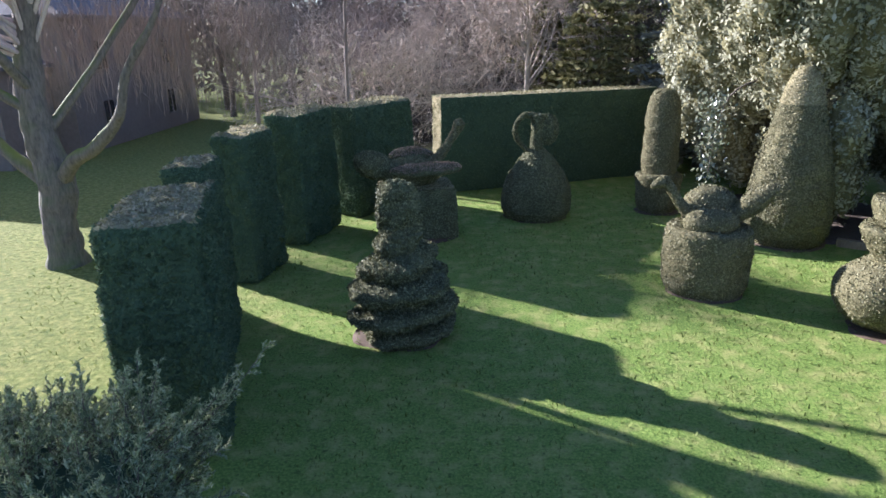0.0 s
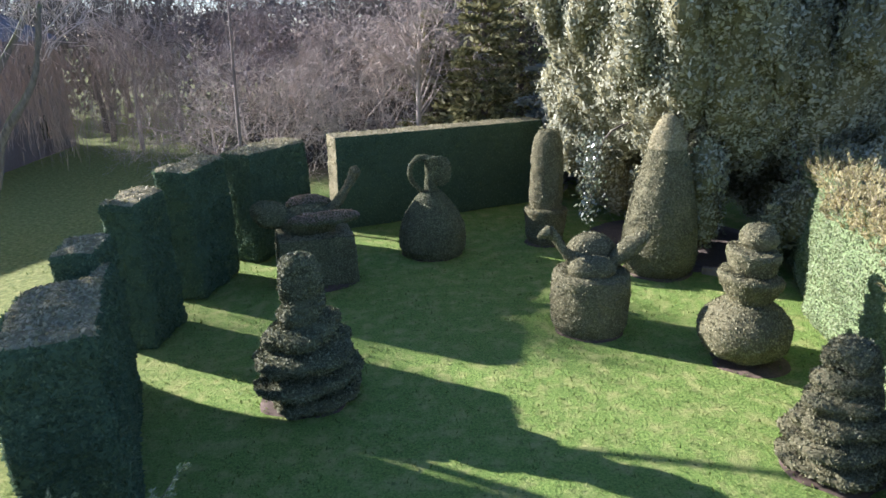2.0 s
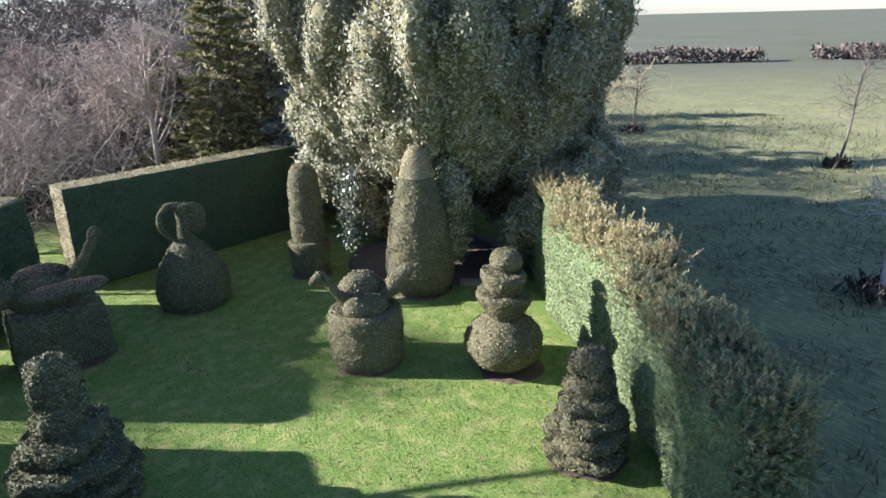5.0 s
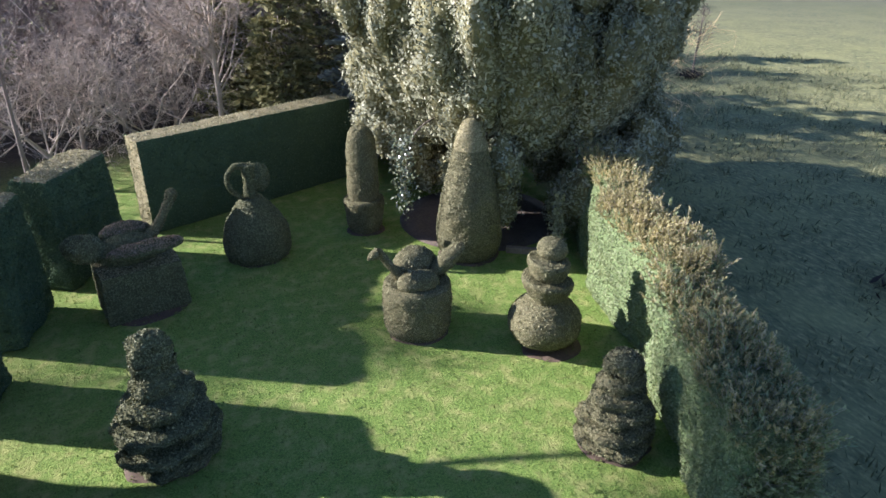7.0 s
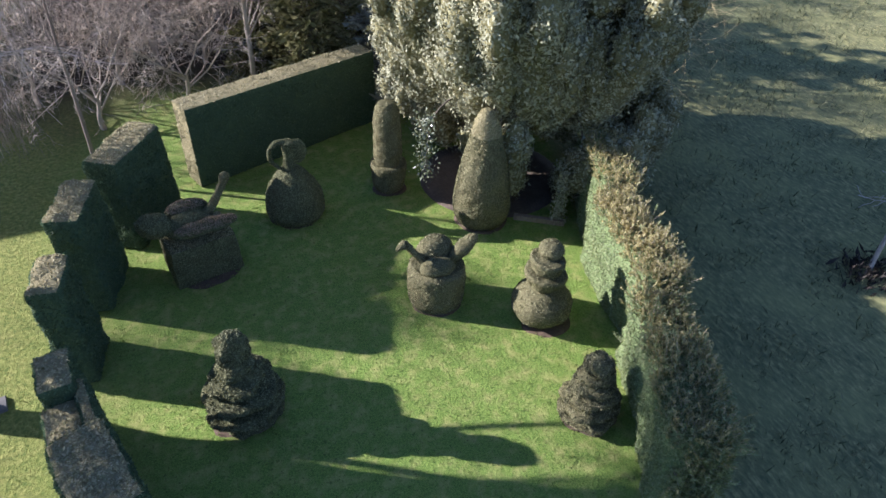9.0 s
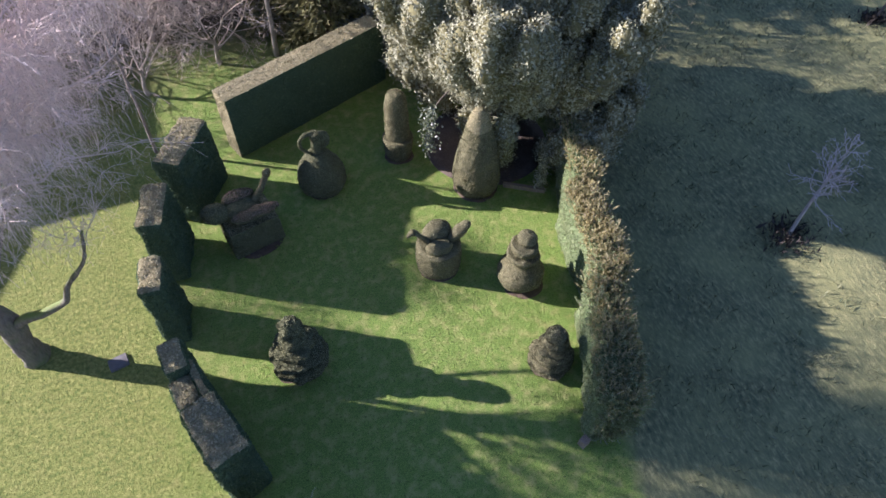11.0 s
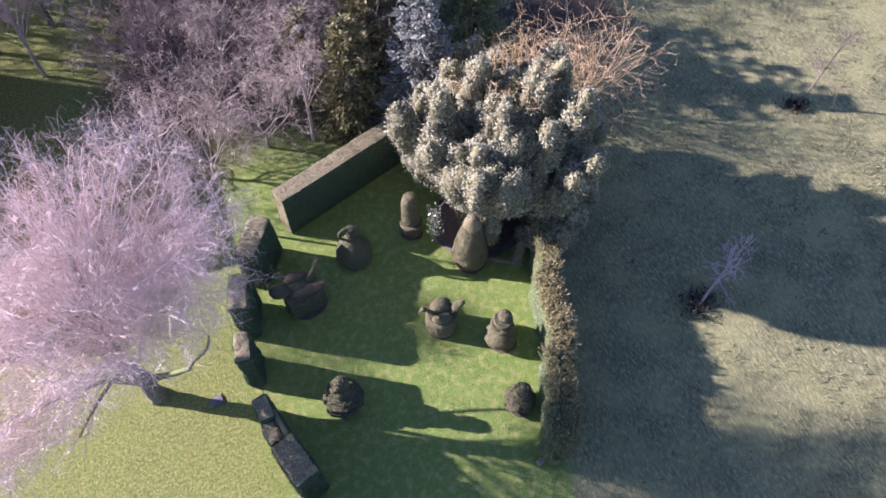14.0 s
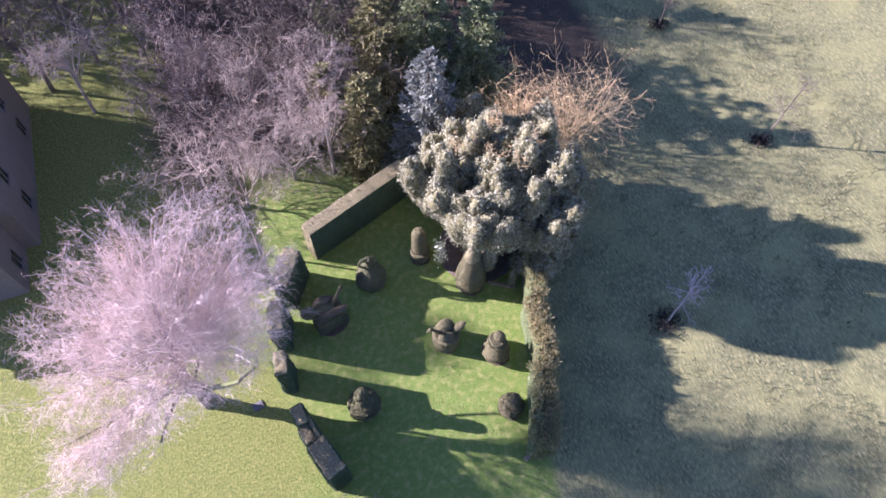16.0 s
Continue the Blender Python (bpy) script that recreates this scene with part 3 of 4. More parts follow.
def tiered_topiary():
    t = thing("tiered_topiary", 8.42, 12.15, 0, "bronze-green tiered topiary of ball, bowl, dish and bud", "topiary")
    kw = dict(SMOOTH, core=BROWN_CORE, leaf=BROWN_LEAF)
    clipped("ball", t, [ellipsoid((0, 0, 0.68), (0.94, 0.94, 0.7), None, 44, 28)], seed=41, **kw)
    clipped("bowl", t, [leaning(revolve([(0.02, 1.12), (0.24, 1.16), (0.4, 1.36), (0.56, 1.62), (0.65, 1.8), (0.655, 1.88), (0.61, 1.93), (0.02, 1.97)], 48, 44), -0.12, 0.04)], seed=42, **kw)
    clipped("dish", t, [leaning(revolve([(0.02, 1.93), (0.36, 1.95), (0.47, 2.1), (0.53, 2.3), (0.53, 2.4), (0.49, 2.45), (0.02, 2.48)], 44, 36), -0.1, 0.05)], seed=43, **kw)
    clipped("bud", t, [ellipsoid((0.1, 0.06, 2.68), (0.37, 0.37, 0.31), None, 32, 20)], seed=44, **kw)


tiered_topiary()


def bird_on_drum():
    t = thing("bird_topiary", 5.68, 14.1, 0, "bronze-green topiary bird sitting on a round drum", "topiary")
    kw = dict(SMOOTH, core=BROWN_CORE, leaf=BROWN_LEAF)
    clipped("drum", t, [revolve([(0.02, 0.0), (0.8, 0.0), (0.89, 0.2), (0.92, 0.7), (0.91, 1.2), (0.87, 1.38), (0.78, 1.46), (0.02, 1.5)], 56, 60)], seed=51, **kw)
    clipped("body", t, [ellipsoid((0.06, 0.34, 1.78), (0.58, 0.44, 0.46), None, 40, 24)], seed=52, **kw)
    clipped("breast", t, [ellipsoid((-0.1, -0.32, 1.58), (0.56, 0.33, 0.3), Euler((0.3, 0, -0.1)), 40, 24)], seed=53, **kw)
    clipped("neck", t, [tube([(-0.36, 0.05, 1.5), (-0.52, 0.1, 1.75), (-0.72, 0.14, 2.02), (-0.9, 0.16, 2.28), (-1.02, 0.15, 2.36), (-1.28, 0.1, 2.26)], [0.15, 0.11, 0.1, 0.12, 0.15, 0.05], 20)], seed=54, **kw)
    clipped("tail", t, [ellipsoid((0.82, -0.12, 1.96), (0.22, 0.26, 0.6), Euler((0.0, 0.88, 0.0)), 32, 22)], seed=55, **kw)


bird_on_drum()


def bird_on_block():
    t = thing("bird_topiary", -1.08, 18.35, 0, "green topiary bird with spread wings on a square block", "topiary")
    kw = dict(SMOOTH, core=BRONZE_CORE, leaf=BRONZE_LEAF, density=2200, size=0.04)
    # the block's top takes the same sunlit pale leaf colour
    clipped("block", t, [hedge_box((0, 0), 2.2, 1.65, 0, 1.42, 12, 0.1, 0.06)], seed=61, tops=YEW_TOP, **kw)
    clipped("body", t, [ellipsoid((-0.15, 0.0, 1.75), (0.85, 0.5, 0.45), None, 40, 22)], seed=62, **kw)
    clipped("tail", t, [ellipsoid((-1.15, -0.05, 1.98), (0.56, 0.44, 0.38), Euler((0.1, 0.25, 0.0)), 34, 22)], seed=63, **kw)
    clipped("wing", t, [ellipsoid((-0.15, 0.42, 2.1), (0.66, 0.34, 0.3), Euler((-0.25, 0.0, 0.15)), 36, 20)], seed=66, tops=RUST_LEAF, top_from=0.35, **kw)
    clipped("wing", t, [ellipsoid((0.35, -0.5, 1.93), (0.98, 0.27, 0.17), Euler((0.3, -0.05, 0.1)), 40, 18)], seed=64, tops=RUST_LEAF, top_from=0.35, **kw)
    clipped("neck", t, [tube([(0.3, 0.1, 1.85), (0.62, 0.2, 2.12), (0.92, 0.3, 2.5), (1.14, 0.38, 2.82), (1.24, 0.42, 3.02), (1.34, 0.4, 3.1)], [0.2, 0.15, 0.12, 0.13, 0.17, 0.1], 20)], seed=65, **dict(kw, core=BROWN_CORE, leaf=BROWN_LEAF))


bird_on_block()


def jug_topiary():
    t = thing("jug_topiary", 2.45, 20.2, 0, "green topiary jug with a looped handle", "topiary")
    kw = dict(SMOOTH, core=BRONZE_CORE, leaf=BRONZE_LEAF, density=2200, size=0.04)
    clipped("belly", t, [revolve([(0.02, 0.0), (0.92, 0.0), (1.05, 0.25), (1.06, 0.6), (1.0, 0.95), (0.86, 1.3), (0.67, 1.6), (0.48, 1.84), (0.3, 2.02), (0.02, 2.1)], 56, 60)], seed=71, **kw)
    clipped("neck", t, [revolve([(0.02, 1.85), (0.26, 1.9), (0.2, 2.1), (0.19, 2.6), (0.22, 2.95), (0.24, 3.08), (0.02, 3.16)], 32, 40)], seed=72, **kw)
    clipped("handle", t, [tube([(-0.1, 0, 3.06), (-0.36, 0, 3.08), (-0.58, 0, 2.92), (-0.67, 0, 2.62), (-0.58, 0, 2.32), (-0.38, 0, 2.1), (-0.18, 0, 1.98)], [0.1, 0.09, 0.075, 0.065, 0.06, 0.06, 0.06], 14)], seed=73, **kw)
    clipped("spout", t, [ellipsoid((0.3, -0.02, 2.66), (0.34, 0.17, 0.47), None, 32, 24)], seed=74, **kw)


jug_topiary()


def column_topiary():
    t = thing("column_topiary", 6.25, 20.7, 0, "clipped yew column rising from a round drum", "topiary")
    kw = dict(SMOOTH, core=BROWN_CORE, leaf=BROWN_LEAF)
    clipped("drum", t, [revolve([(0.02, 0.0), (0.52, 0.0), (0.6, 0.25), (0.67, 0.8), (0.72, 1.12), (0.68, 1.22), (0.02, 1.28)], 44, 40)], seed=81, **kw)
    clipped("column", t, [revolve([(0.02, 1.1), (0.5, 1.2), (0.53, 1.6), (0.52, 2.6), (0.48, 3.2), (0.42, 3.5), (0.28, 3.7), (0.01, 3.78)], 44, 60)], seed=82, **kw)


column_topiary()


def cone_topiary():
    t = thing("cone_topiary", 8.85, 17.6, 0, "tall clipped yew cone below the evergreen tree", "topiary")
    kw = dict(SMOOTH, core=BROWN_CORE, leaf=BROWN_LEAF, density=2200, size=0.042)
    clipped("skirt", t, [revolve([(0.02, 0.0), (0.86, 0.0), (1.01, 0.3), (1.06, 0.7), (1.02, 1.3), (0.9, 2.0), (0.72, 2.8), (0.52, 3.6)], 56, 74)], seed=91, **kw)
    clipped("tip", t, [revolve([(0.52, 3.6), (0.4, 4.1), (0.28, 4.36), (0.12, 4.5), (0.01, 4.54)], 44, 26)], label="dry brown tip", seed=92, **dict(kw, core=DRY_LIT_CORE, leaf=YEW_TOP))


cone_topiary()


# ---- trees ----
def evergreen_tree(x, y):
    """A broad evergreen of many upright plumes that lean outwards from one base, with small spires on top of each."""
    t = thing("evergreen_tree", x, y, 0, "broad grey-green evergreen tree with dense upright plumes", "tree")
    rng = np.random.default_rng(5)
    piece("trunk", [(*tube([(0, 0, -0.1), (0.1, 0.05, 1.2), (0.05, 0.1, 3.0), (0.2, 0.2, 5.5)], [0.5, 0.38, 0.32, 0.15]), DARK_TWIG)], t, smooth=(0,))

    lobes = []

    for ring, (count, tilt, reach) in enumerate(((9, 10, 11.2), (18, 22, 11.2), (26, 36, 10.2), (26, 52, 8.6), (20, 67, 6.6), (26, 50, 6.2))):
        for k in range(count):
            a = 360.0 * (k + 0.5 * (ring % 2) + rng.uniform(-0.25, 0.25)) / count
            # the side towards the lawn starts higher up than the others
            front, skirt = 190 < a < 285, ring == 5
            steep = 38 if front else 42 if 148 < a < 285 else 66 if 110 < a < 285 else 75
            if skirt and not 206 < a < 246:
                continue
            if not skirt and (tilt > steep + 4 or (ring == 3 and 285 < a < 340)):
                continue
            th = radians(tilt + rng.uniform(-5, 5))
            L = reach * rng.uniform(0.82, 1.1)
            a = radians(a)
            if skirt and a < radians(258):
                L *= 0.7
            if front and ring == 2:
                th = radians(31)
            if 178 < np.degrees(a) < 226 and ring == 2:
                L, th = L * 0.92, radians(29)
            d = np.array([np.sin(th) * np.cos(a), np.sin(th) * np.sin(a), np.cos(th)])
            half = L * (0.42 if skirt else 0.31 if front else 0.32)
            r = rng.uniform(0.72, 1.05)
            # plumes rise more steeply than the limbs that carry them
            up = d + np.array([0, 0, 0.45])
            turn = np.array(Vector(up).to_track_quat("Z", "Y").to_matrix())
            c = d * (L - half)
            group = [(c, (r * 0.86, r * 0.86, half * 0.94), turn)]
            V, F = ellipsoid(c, group[0][1], turn, 14, 10)
            P, N = scatter(V, F, 24, rng)
            for e in P[np.argsort(-(P @ d + 0.6 * P[:, 2] + rng.normal(size=24) * 0.9))[:8]]:
                q = rng.uniform(0.28, 0.5)
                group.append((e, (q, q, q * rng.uniform(1.6, 2.6)), np.eye(3)))
            lobes.append(group)
    every = [b for g in lobes for b in g]
    C = np.array([b[0] for b in every])
    M = np.array([np.diag(1 / np.array(b[1])) @ b[2].T for b in every])
    for n, group in enumerate(lobes):
        blocks = []
        for m, (c, radii, turn) in enumerate(group):
            V, F = ellipsoid(c, radii, turn, 16 if m == 0 else 10, 12 if m == 0 else 8)
            V = rumple(V, F, 0.2, 2.2, n)
            V[:, 2] = np.maximum(V[:, 2], 0.35)
            blocks.append((c + (V - c) * 0.93, F, BAY_CORE))
            P, N = scatter(V, F, int(area_of(V, F) * 135), rng)
            # no leaves deep inside the crown, few on the far side from the lawn
            depth = np.ones(len(P)) * 9
            for k in np.nonzero(np.linalg.norm(C - c, axis=1) < 5.5)[0]:
                if every[k][0] is not c:
                    depth = np.minimum(depth, np.linalg.norm((P - C[k]) @ M[k].T, axis=1))
            keep = (depth > 0.88) & ((N[:, 1] < 0.45) | (N[:, 2] > 0.35) | (rng.random(len(P)) < 0.06)) & (P[:, 2] > 0.4)
            P, N = np.repeat(P[keep], 2, 0), np.repeat(N[keep], 2, 0)
            if len(P) == 0:
                continue
            P = P + N * (lattice_noise(P, 4.0, 4) * 0.13 + (rng.random(len(P)) < 0.12) * rng.random(len(P)) * 0.3)[:, None] + rng.normal(size=P.shape) * 0.05
            blocks.append((*leaves(P, N, 0.112, 0.054, rng, 0.2, 0.15, 0.4, 0, 7.0), BAY_LEAF))
        piece("plume", blocks, t, smooth=tuple(q for q, b in enumerate(blocks) if b[2] is BAY_CORE))
    for c, n in (((-4.15, -1.3), 520), ((-2.2, -3.2), 160), ((0.9, -4.0), 150)):
        u = rng.random(n)
        P = np.stack([c[0] + rng.normal(size=n) * 0.2, c[1] + rng.normal(size=n) * 0.2, 3.7 - 2.5 * u ** 1.3 + rng.normal(size=n) * 0.12], -1)
        N = np.tile(np.array([-0.5, -0.6, 0.5]), (n, 1))
        stem = tube([(c[0] * 0.5, c[1] * 0.5, 4.2), (c[0] * 0.9, c[1] * 0.9, 3.6), (c[0], c[1], 1.4)], [0.04, 0.025, 0.008], 6)
        piece("low_bough", [(*stem, DARK_TWIG), (*leaves(P, N, 0.13, 0.062, rng, 0.1, -0.4, 0.3, 0, 1.0), GLOSSY_LEAF)], t, "hanging bough with glossy leaves that catch the sun", smooth=(0,))
    for k in range(7):
        out = []
        a = 2.4 * k
        branch(out, rng, (1.3 * np.cos(a) + 0.3, 1.1 * np.sin(a), 9.0), (0.3 * np.cos(a), 0.3 * np.sin(a), 0.9), 2.3, 0.03, 2, [(7, 0.5, 0.6, 0.15, 0.05), (5, 0.6, 0.6, 0.2, 0.03)], 0.011)
        piece("dry_branch", [(*sticks(np.array(out), 4), RED_TWIG)], t, "dry rust-coloured branch in the crown")
    return t


evergreen_tree(11.4, 20.6)


def bare_tree(x, y, seed, trunk, spec, mats, label, level, radius, height, name="bare_tree", limbs=6, lean=(0, 0), group="", spread=(0.5, 0.95), least=0.005, fine=False):
    t = thing(name, x, y, 0, label, "tree", group)
    rng = np.random.default_rng(seed)
    out = []
    top = np.array([lean[0], lean[1], trunk])
    body = tube([(0, 0, -0.1), top * 0.35 + rng.normal(size=3) * 0.05, top * 0.7, top], [radius * 1.25, radius, radius * 0.85, radius * 0.55], 10, 5)
    piece("trunk", [(*body, mats[0])], t, smooth=(0,))
    for k in range(limbs):
        a = 2 * np.pi * (k + rng.uniform(-0.25, 0.25)) / limbs
        f = 0.45 + 0.55 * (k + 1) / limbs
        s = rng.uniform(*spread)
        d = np.array([np.cos(a) * s, np.sin(a) * s, 1.0])
        branch(out, rng, top * f, d / np.linalg.norm(d), (height - trunk * f) * rng.uniform(0.8, 1.05), radius * (0.2 if name == "birch_tree" else 0.4), level, spec, least)
    out = np.array(out)
    big = out[:, 6] > radius * 0.12
    big |= out[:, 6] >= np.sort(out[:, 6])[-len(out) // 12]
    big &= out[:, 6] > out[:, 6].min()
    piece("branchwork", [(*sticks(out[big], 5), mats[-1])], t)
    thin = out[~big]
    tips = thin[:, 6] <= least * 1.3 if fine else np.zeros(len(thin), bool)
    blocks = [(*sticks(thin[~tips], 3), mats[1])] if (~tips).any() else []
    if tips.any():
        blocks.append((*ribbons(thin[tips], rng), mats[1]))
    piece("twig_canopy", blocks, t)
    return t


PALE_STEM = bark_material("pale_birch_stem", (0.3, 0.24, 0.22), (0.72, 0.6, 0.56), 5.0)


def bow(p, q, lift, n, rng, shake=0.0):
    """A bent line of n + 1 points from p to q, lifted in its middle."""
    p, q = np.asarray(p, float), np.asarray(q, float)
    u = np.linspace(0, 1, n + 1)[:, None]
    m = (p + q) / 2 + np.array([0, 0, lift])
    P = (1 - u) ** 2 * p + 2 * u * (1 - u) * m + u * u * q
    P[1:-1] += rng.normal(size=(n - 1, 3)) * shake
    return P


def as_sticks(P, r0, r1):
    r = np.linspace(r0, r1, len(P))
    return np.hstack([P[:-1], P[1:], r[:-1, None], r[1:, None]])


def birch_tree(x, y):
    """A weeping birch: a thick rough trunk that leans into a tall crown, mossy low limbs, pale rising stems and hanging twigs."""
    t = thing("birch_tree", x, y, 0, "large leafless weeping birch with pinkish hanging twigs", "tree")
    rng = np.random.default_rng(3)
    axis = np.array([(0, 0, -0.1), (-0.03, 0, 0.35), (-0.02, 0, 1.2), (0.08, 0, 2.2), (-0.1, 0, 3.8), (0.1, 0.1, 6.0), (0.5, 0.3, 9.0), (1.2, 0.6, 12.6)], float)
    V, F = tube(axis, [0.55, 0.42, 0.38, 0.42, 0.33, 0.25, 0.17, 0.08], 20, 8)
    piece("trunk", [(rumple(V, F, 0.07, 4.0, 4), F, BIRCH_BARK)], t, "rough dark fissured bark", smooth=(0,))
    low = ([(0.2, 0, 2.1), (0.9, -0.35, 2.75), (1.56, -0.6, 3.04), (2.31, -0.9, 3.6), (2.68, -1.1, 4.0), (3.1, -1.3, 4.9), (4.0, -1.5, 6.0), (4.5, -1.7, 7.4)],
           [(-0.15, 0.05, 2.1), (-0.75, 0.1, 2.6), (-1.2, 0.2, 2.95), (-2.4, 0.4, 4.2), (-3.6, 0.9, 6.0), (-4.6, 1.2, 7.5)],
           [(0.1, 0.1, 3.4), (1.0, 0.9, 4.8), (2.2, 1.8, 6.8), (3.4, 2.4, 9.0)],
           [(-0.1, -0.1, 3.9), (-1.5, -1.0, 5.2), (-3.6, -2.1, 6.8), (-5.4, -2.9, 7.8)],
           [(0, -0.1, 4.4), (-0.2, -1.4, 5.8), (-0.6, -3.2, 7.2), (-0.8, -4.6, 8.2)])

    def crown_top(px, py):
        return 16.9 - (0.06 if px < 3.2 else 0.14) * (px - 3.2) ** 2 - 0.05 * (py - 2.0) ** 2

    stems = []
    for path in low:
        r = np.linspace(0.2 if path[0][2] < 3 else 0.13, 0.04, len(path))
        V, F = tube(path, r, 12, 6)
        piece("limb", [(rumple(V, F, 0.02, 6.0, 5), F, BIRCH_BARK)], t, "mossy low limb", smooth=(0,))
        stems.append((np.array(path[len(path) // 2:]), 0.03))
    thick = []
    for k in range(80):
        a = 2 * np.pi * (k * 0.381966 + rng.uniform(-0.04, 0.04))
        rho = min(math.sqrt((k + 0.5) / 46), 1.0)
        ex, ey = -0.3 + 6.9 * rho * math.cos(a), -0.4 + 5.7 * rho * math.sin(a)
        if k > 45:
            ex, ey, rho = 2.6 + 0.7 * (k - 46), 3.4 - 0.75 * ((k - 46) % 3), 0.5
        if k > 50:
            ex, ey, rho = 5.6 + 0.35 * (k % 3), -2.6 + 0.8 * (k - 51), 0.85
        if k > 59:
            ex, ey, rho = 7.2 - 0.3 * (k - 60) + 0.4 * (k % 2), 1.2 - 0.6 * (k - 60), 0.85
        ez = crown_top(ex, ey) * (1.0 - 0.1 * rho * rho) - 0.5 - rng.uniform(0, 0.9) - (rng.uniform(0, 3.5) if rho > 0.6 and k % 2 else 0)
        if k > 69:
            ex, ey, ez, rho = -6.4 + 0.55 * (k - 70), -5.0 + 0.9 * ((k * 3) % 4) / 3, rng.uniform(6.2, 8.6), 1.0
        f = np.clip(0.44 + 0.45 * (1 - rho) + rng.uniform(-0.05, 0.05), 0.42, 0.95)
        z0 = 12.0 * f
        start = np.array([np.interp(z0, axis[:, 2], axis[:, 0]), np.interp(z0, axis[:, 2], axis[:, 1]), z0])
        P = bow(start, (ex, ey, ez), 0.3 + 1.0 * rho, 8, rng, 0.1)
        stems.append((P, 0.05))
        thick.append(as_sticks(P, 0.055, 0.014))
    side, twig, strand = [], [], []
    for P, r in stems:
        for k in range(13):
            f = 0.22 + 0.78 * (k + rng.random()) / 13
            i = min(int(f * (len(P) - 1)), len(P) - 2)
            b = P[i] + (P[i + 1] - P[i]) * (f * (len(P) - 1) - i)
            d = P[i + 1] - P[i]
            d = d / np.linalg.norm(d)
            g = rng.normal(size=3)
            g -= d * g.dot(d)
            g /= np.linalg.norm(g)
            L = rng.uniform(1.0, 2.3) * (1.2 - 0.45 * f)
            Q = bow(b, b + (d * 0.75 + g * 0.75) * L, 0.18 * L, 4, rng, 0.05)
            side.append(as_sticks(Q, 0.013, 0.006))
            for m in range(9):
                e = Q[rng.integers(1, 5)]
                h = rng.normal(size=3) * 0.7 + (Q[-1] - Q[0]) / L * 0.7
                h[2] -= 0.1
                l = rng.uniform(0.45, 1.05)
                R = bow(e, e + h / np.linalg.norm(h) * l, 0.1 * l, 3, rng, 0.02)
                twig.append(as_sticks(R, 0.0068, 0.004))
                for w in range(3):
                    p = R[rng.integers(1, 4)]
                    q = p + rng.normal(size=3) * 0.2 + np.array([0, 0, -0.1])
                    o = q + rng.normal(size=3) * 0.1 + np.array([0, 0, -1]) * rng.uniform(0.15, 0.75)
                    strand.append((*p, *q, 0.0038, 0.0034))
                    strand.append((*q, *o, 0.0034, 0.0026))
    # long branches to the north, from which thin twigs hang far down
    curtain, loose = [], np.random.default_rng(33)
    for k in range(9):
        end = (-3.8 + 0.97 * k, 6.5 + 0.4 * (k * 7 % 5), loose.uniform(5.9, 6.5))
        P = bow((0.46, 0.27, 8.6), end, 1.5, 10, loose, 0.06)
        thick.append(as_sticks(P, 0.014, 0.006))
        low = loose.uniform(2.9, 4.4)
        for f in loose.uniform(0.86, 1.0, 130):
            p = np.array([np.interp(f, np.linspace(0, 1, 11), P[:, c]) for c in range(3)]) + loose.normal(size=3) * np.array([0.5, 0.35, 0.1])
            drift, floor = loose.normal(size=3) * 0.13, low + 1.6 * loose.random() ** 1.5
            while p[2] > floor:
                q = p + np.array([0, 0, -1]) * loose.uniform(0.25, 0.55) + drift + loose.normal(size=3) * 0.05
                o = p + loose.normal(size=3) * 0.1 + np.array([0, 0, -0.2])
                curtain += [(*p, *q, 0.0048, 0.0036), (*p, *o, 0.0036, 0.0028)]
                drift, p = drift * 0.7, q
    thick, side, twig, strand = np.vstack(thick), np.vstack(side), np.vstack(twig), np.array(strand)

    def clear(S):
        # twigs hang over the grass, clear of the hedges
        e = S[:, 3:6]
        reach = 5.4 - 0.3 * np.clip((e[:, 1] - 1.0) / 3, 0, 1) + 1.9 * np.clip((e[:, 2] - 4.6) / 1.5, 0, 1) + 1.2 * np.clip((e[:, 2] - 7.0) / 2.0, 0, 1)
        floor = np.where(e[:, 1] > 3.9, 4.6, np.where(e[:, 0] < -3.5, 4.2, 6.2)) + rng.random(len(S)) * 1.0
        S, reach, e = S[e[:, 2] > floor], reach[e[:, 2] > floor], e[e[:, 2] > floor]
        south = -2.2 - 0.42 * (e[:, 2] - 4) - 0.9 * np.clip(-e[:, 0], 0, 6) + rng.normal(size=len(S)) * 0.4
        S, e, reach = S[e[:, 1] > south], e[e[:, 1] > south], reach[e[:, 1] > south]
        return S[(e[:, 0] < reach + rng.normal(size=len(S)) * 0.3) & (e[:, 2] > 3.4 + rng.random(len(S)) * 1.2)]

    piece("branchwork", [(*sticks(thick, 6), PALE_STEM), (*sticks(clear(side), 4), PALE_STEM)], t)
    piece("twig_canopy", [(*sticks(clear(twig), 3), BIRCH_TWIG), (*ribbons(clear(strand), rng), BIRCH_TWIG)], t)
    piece("twig_curtain", [(*ribbons(np.array(curtain), rng), LILAC_TWIG)], t, "curtain of thin brown hanging twigs")
    return t


birch_tree(-9.8, 15.6)

TWIGGY = [(8, 0.62, 0.6, 0.2, 0.05), (6, 0.6, 0.65, 0.26, 0.03), (4, 0.6, 0.65, 0.32, 0.0)]
WOODY = [(6, 0.5, 0.55, 0.14, 0.08), (6, 0.55, 0.6, 0.16, 0.06), (4, 0.6, 0.6, 0.2, 0.04)]
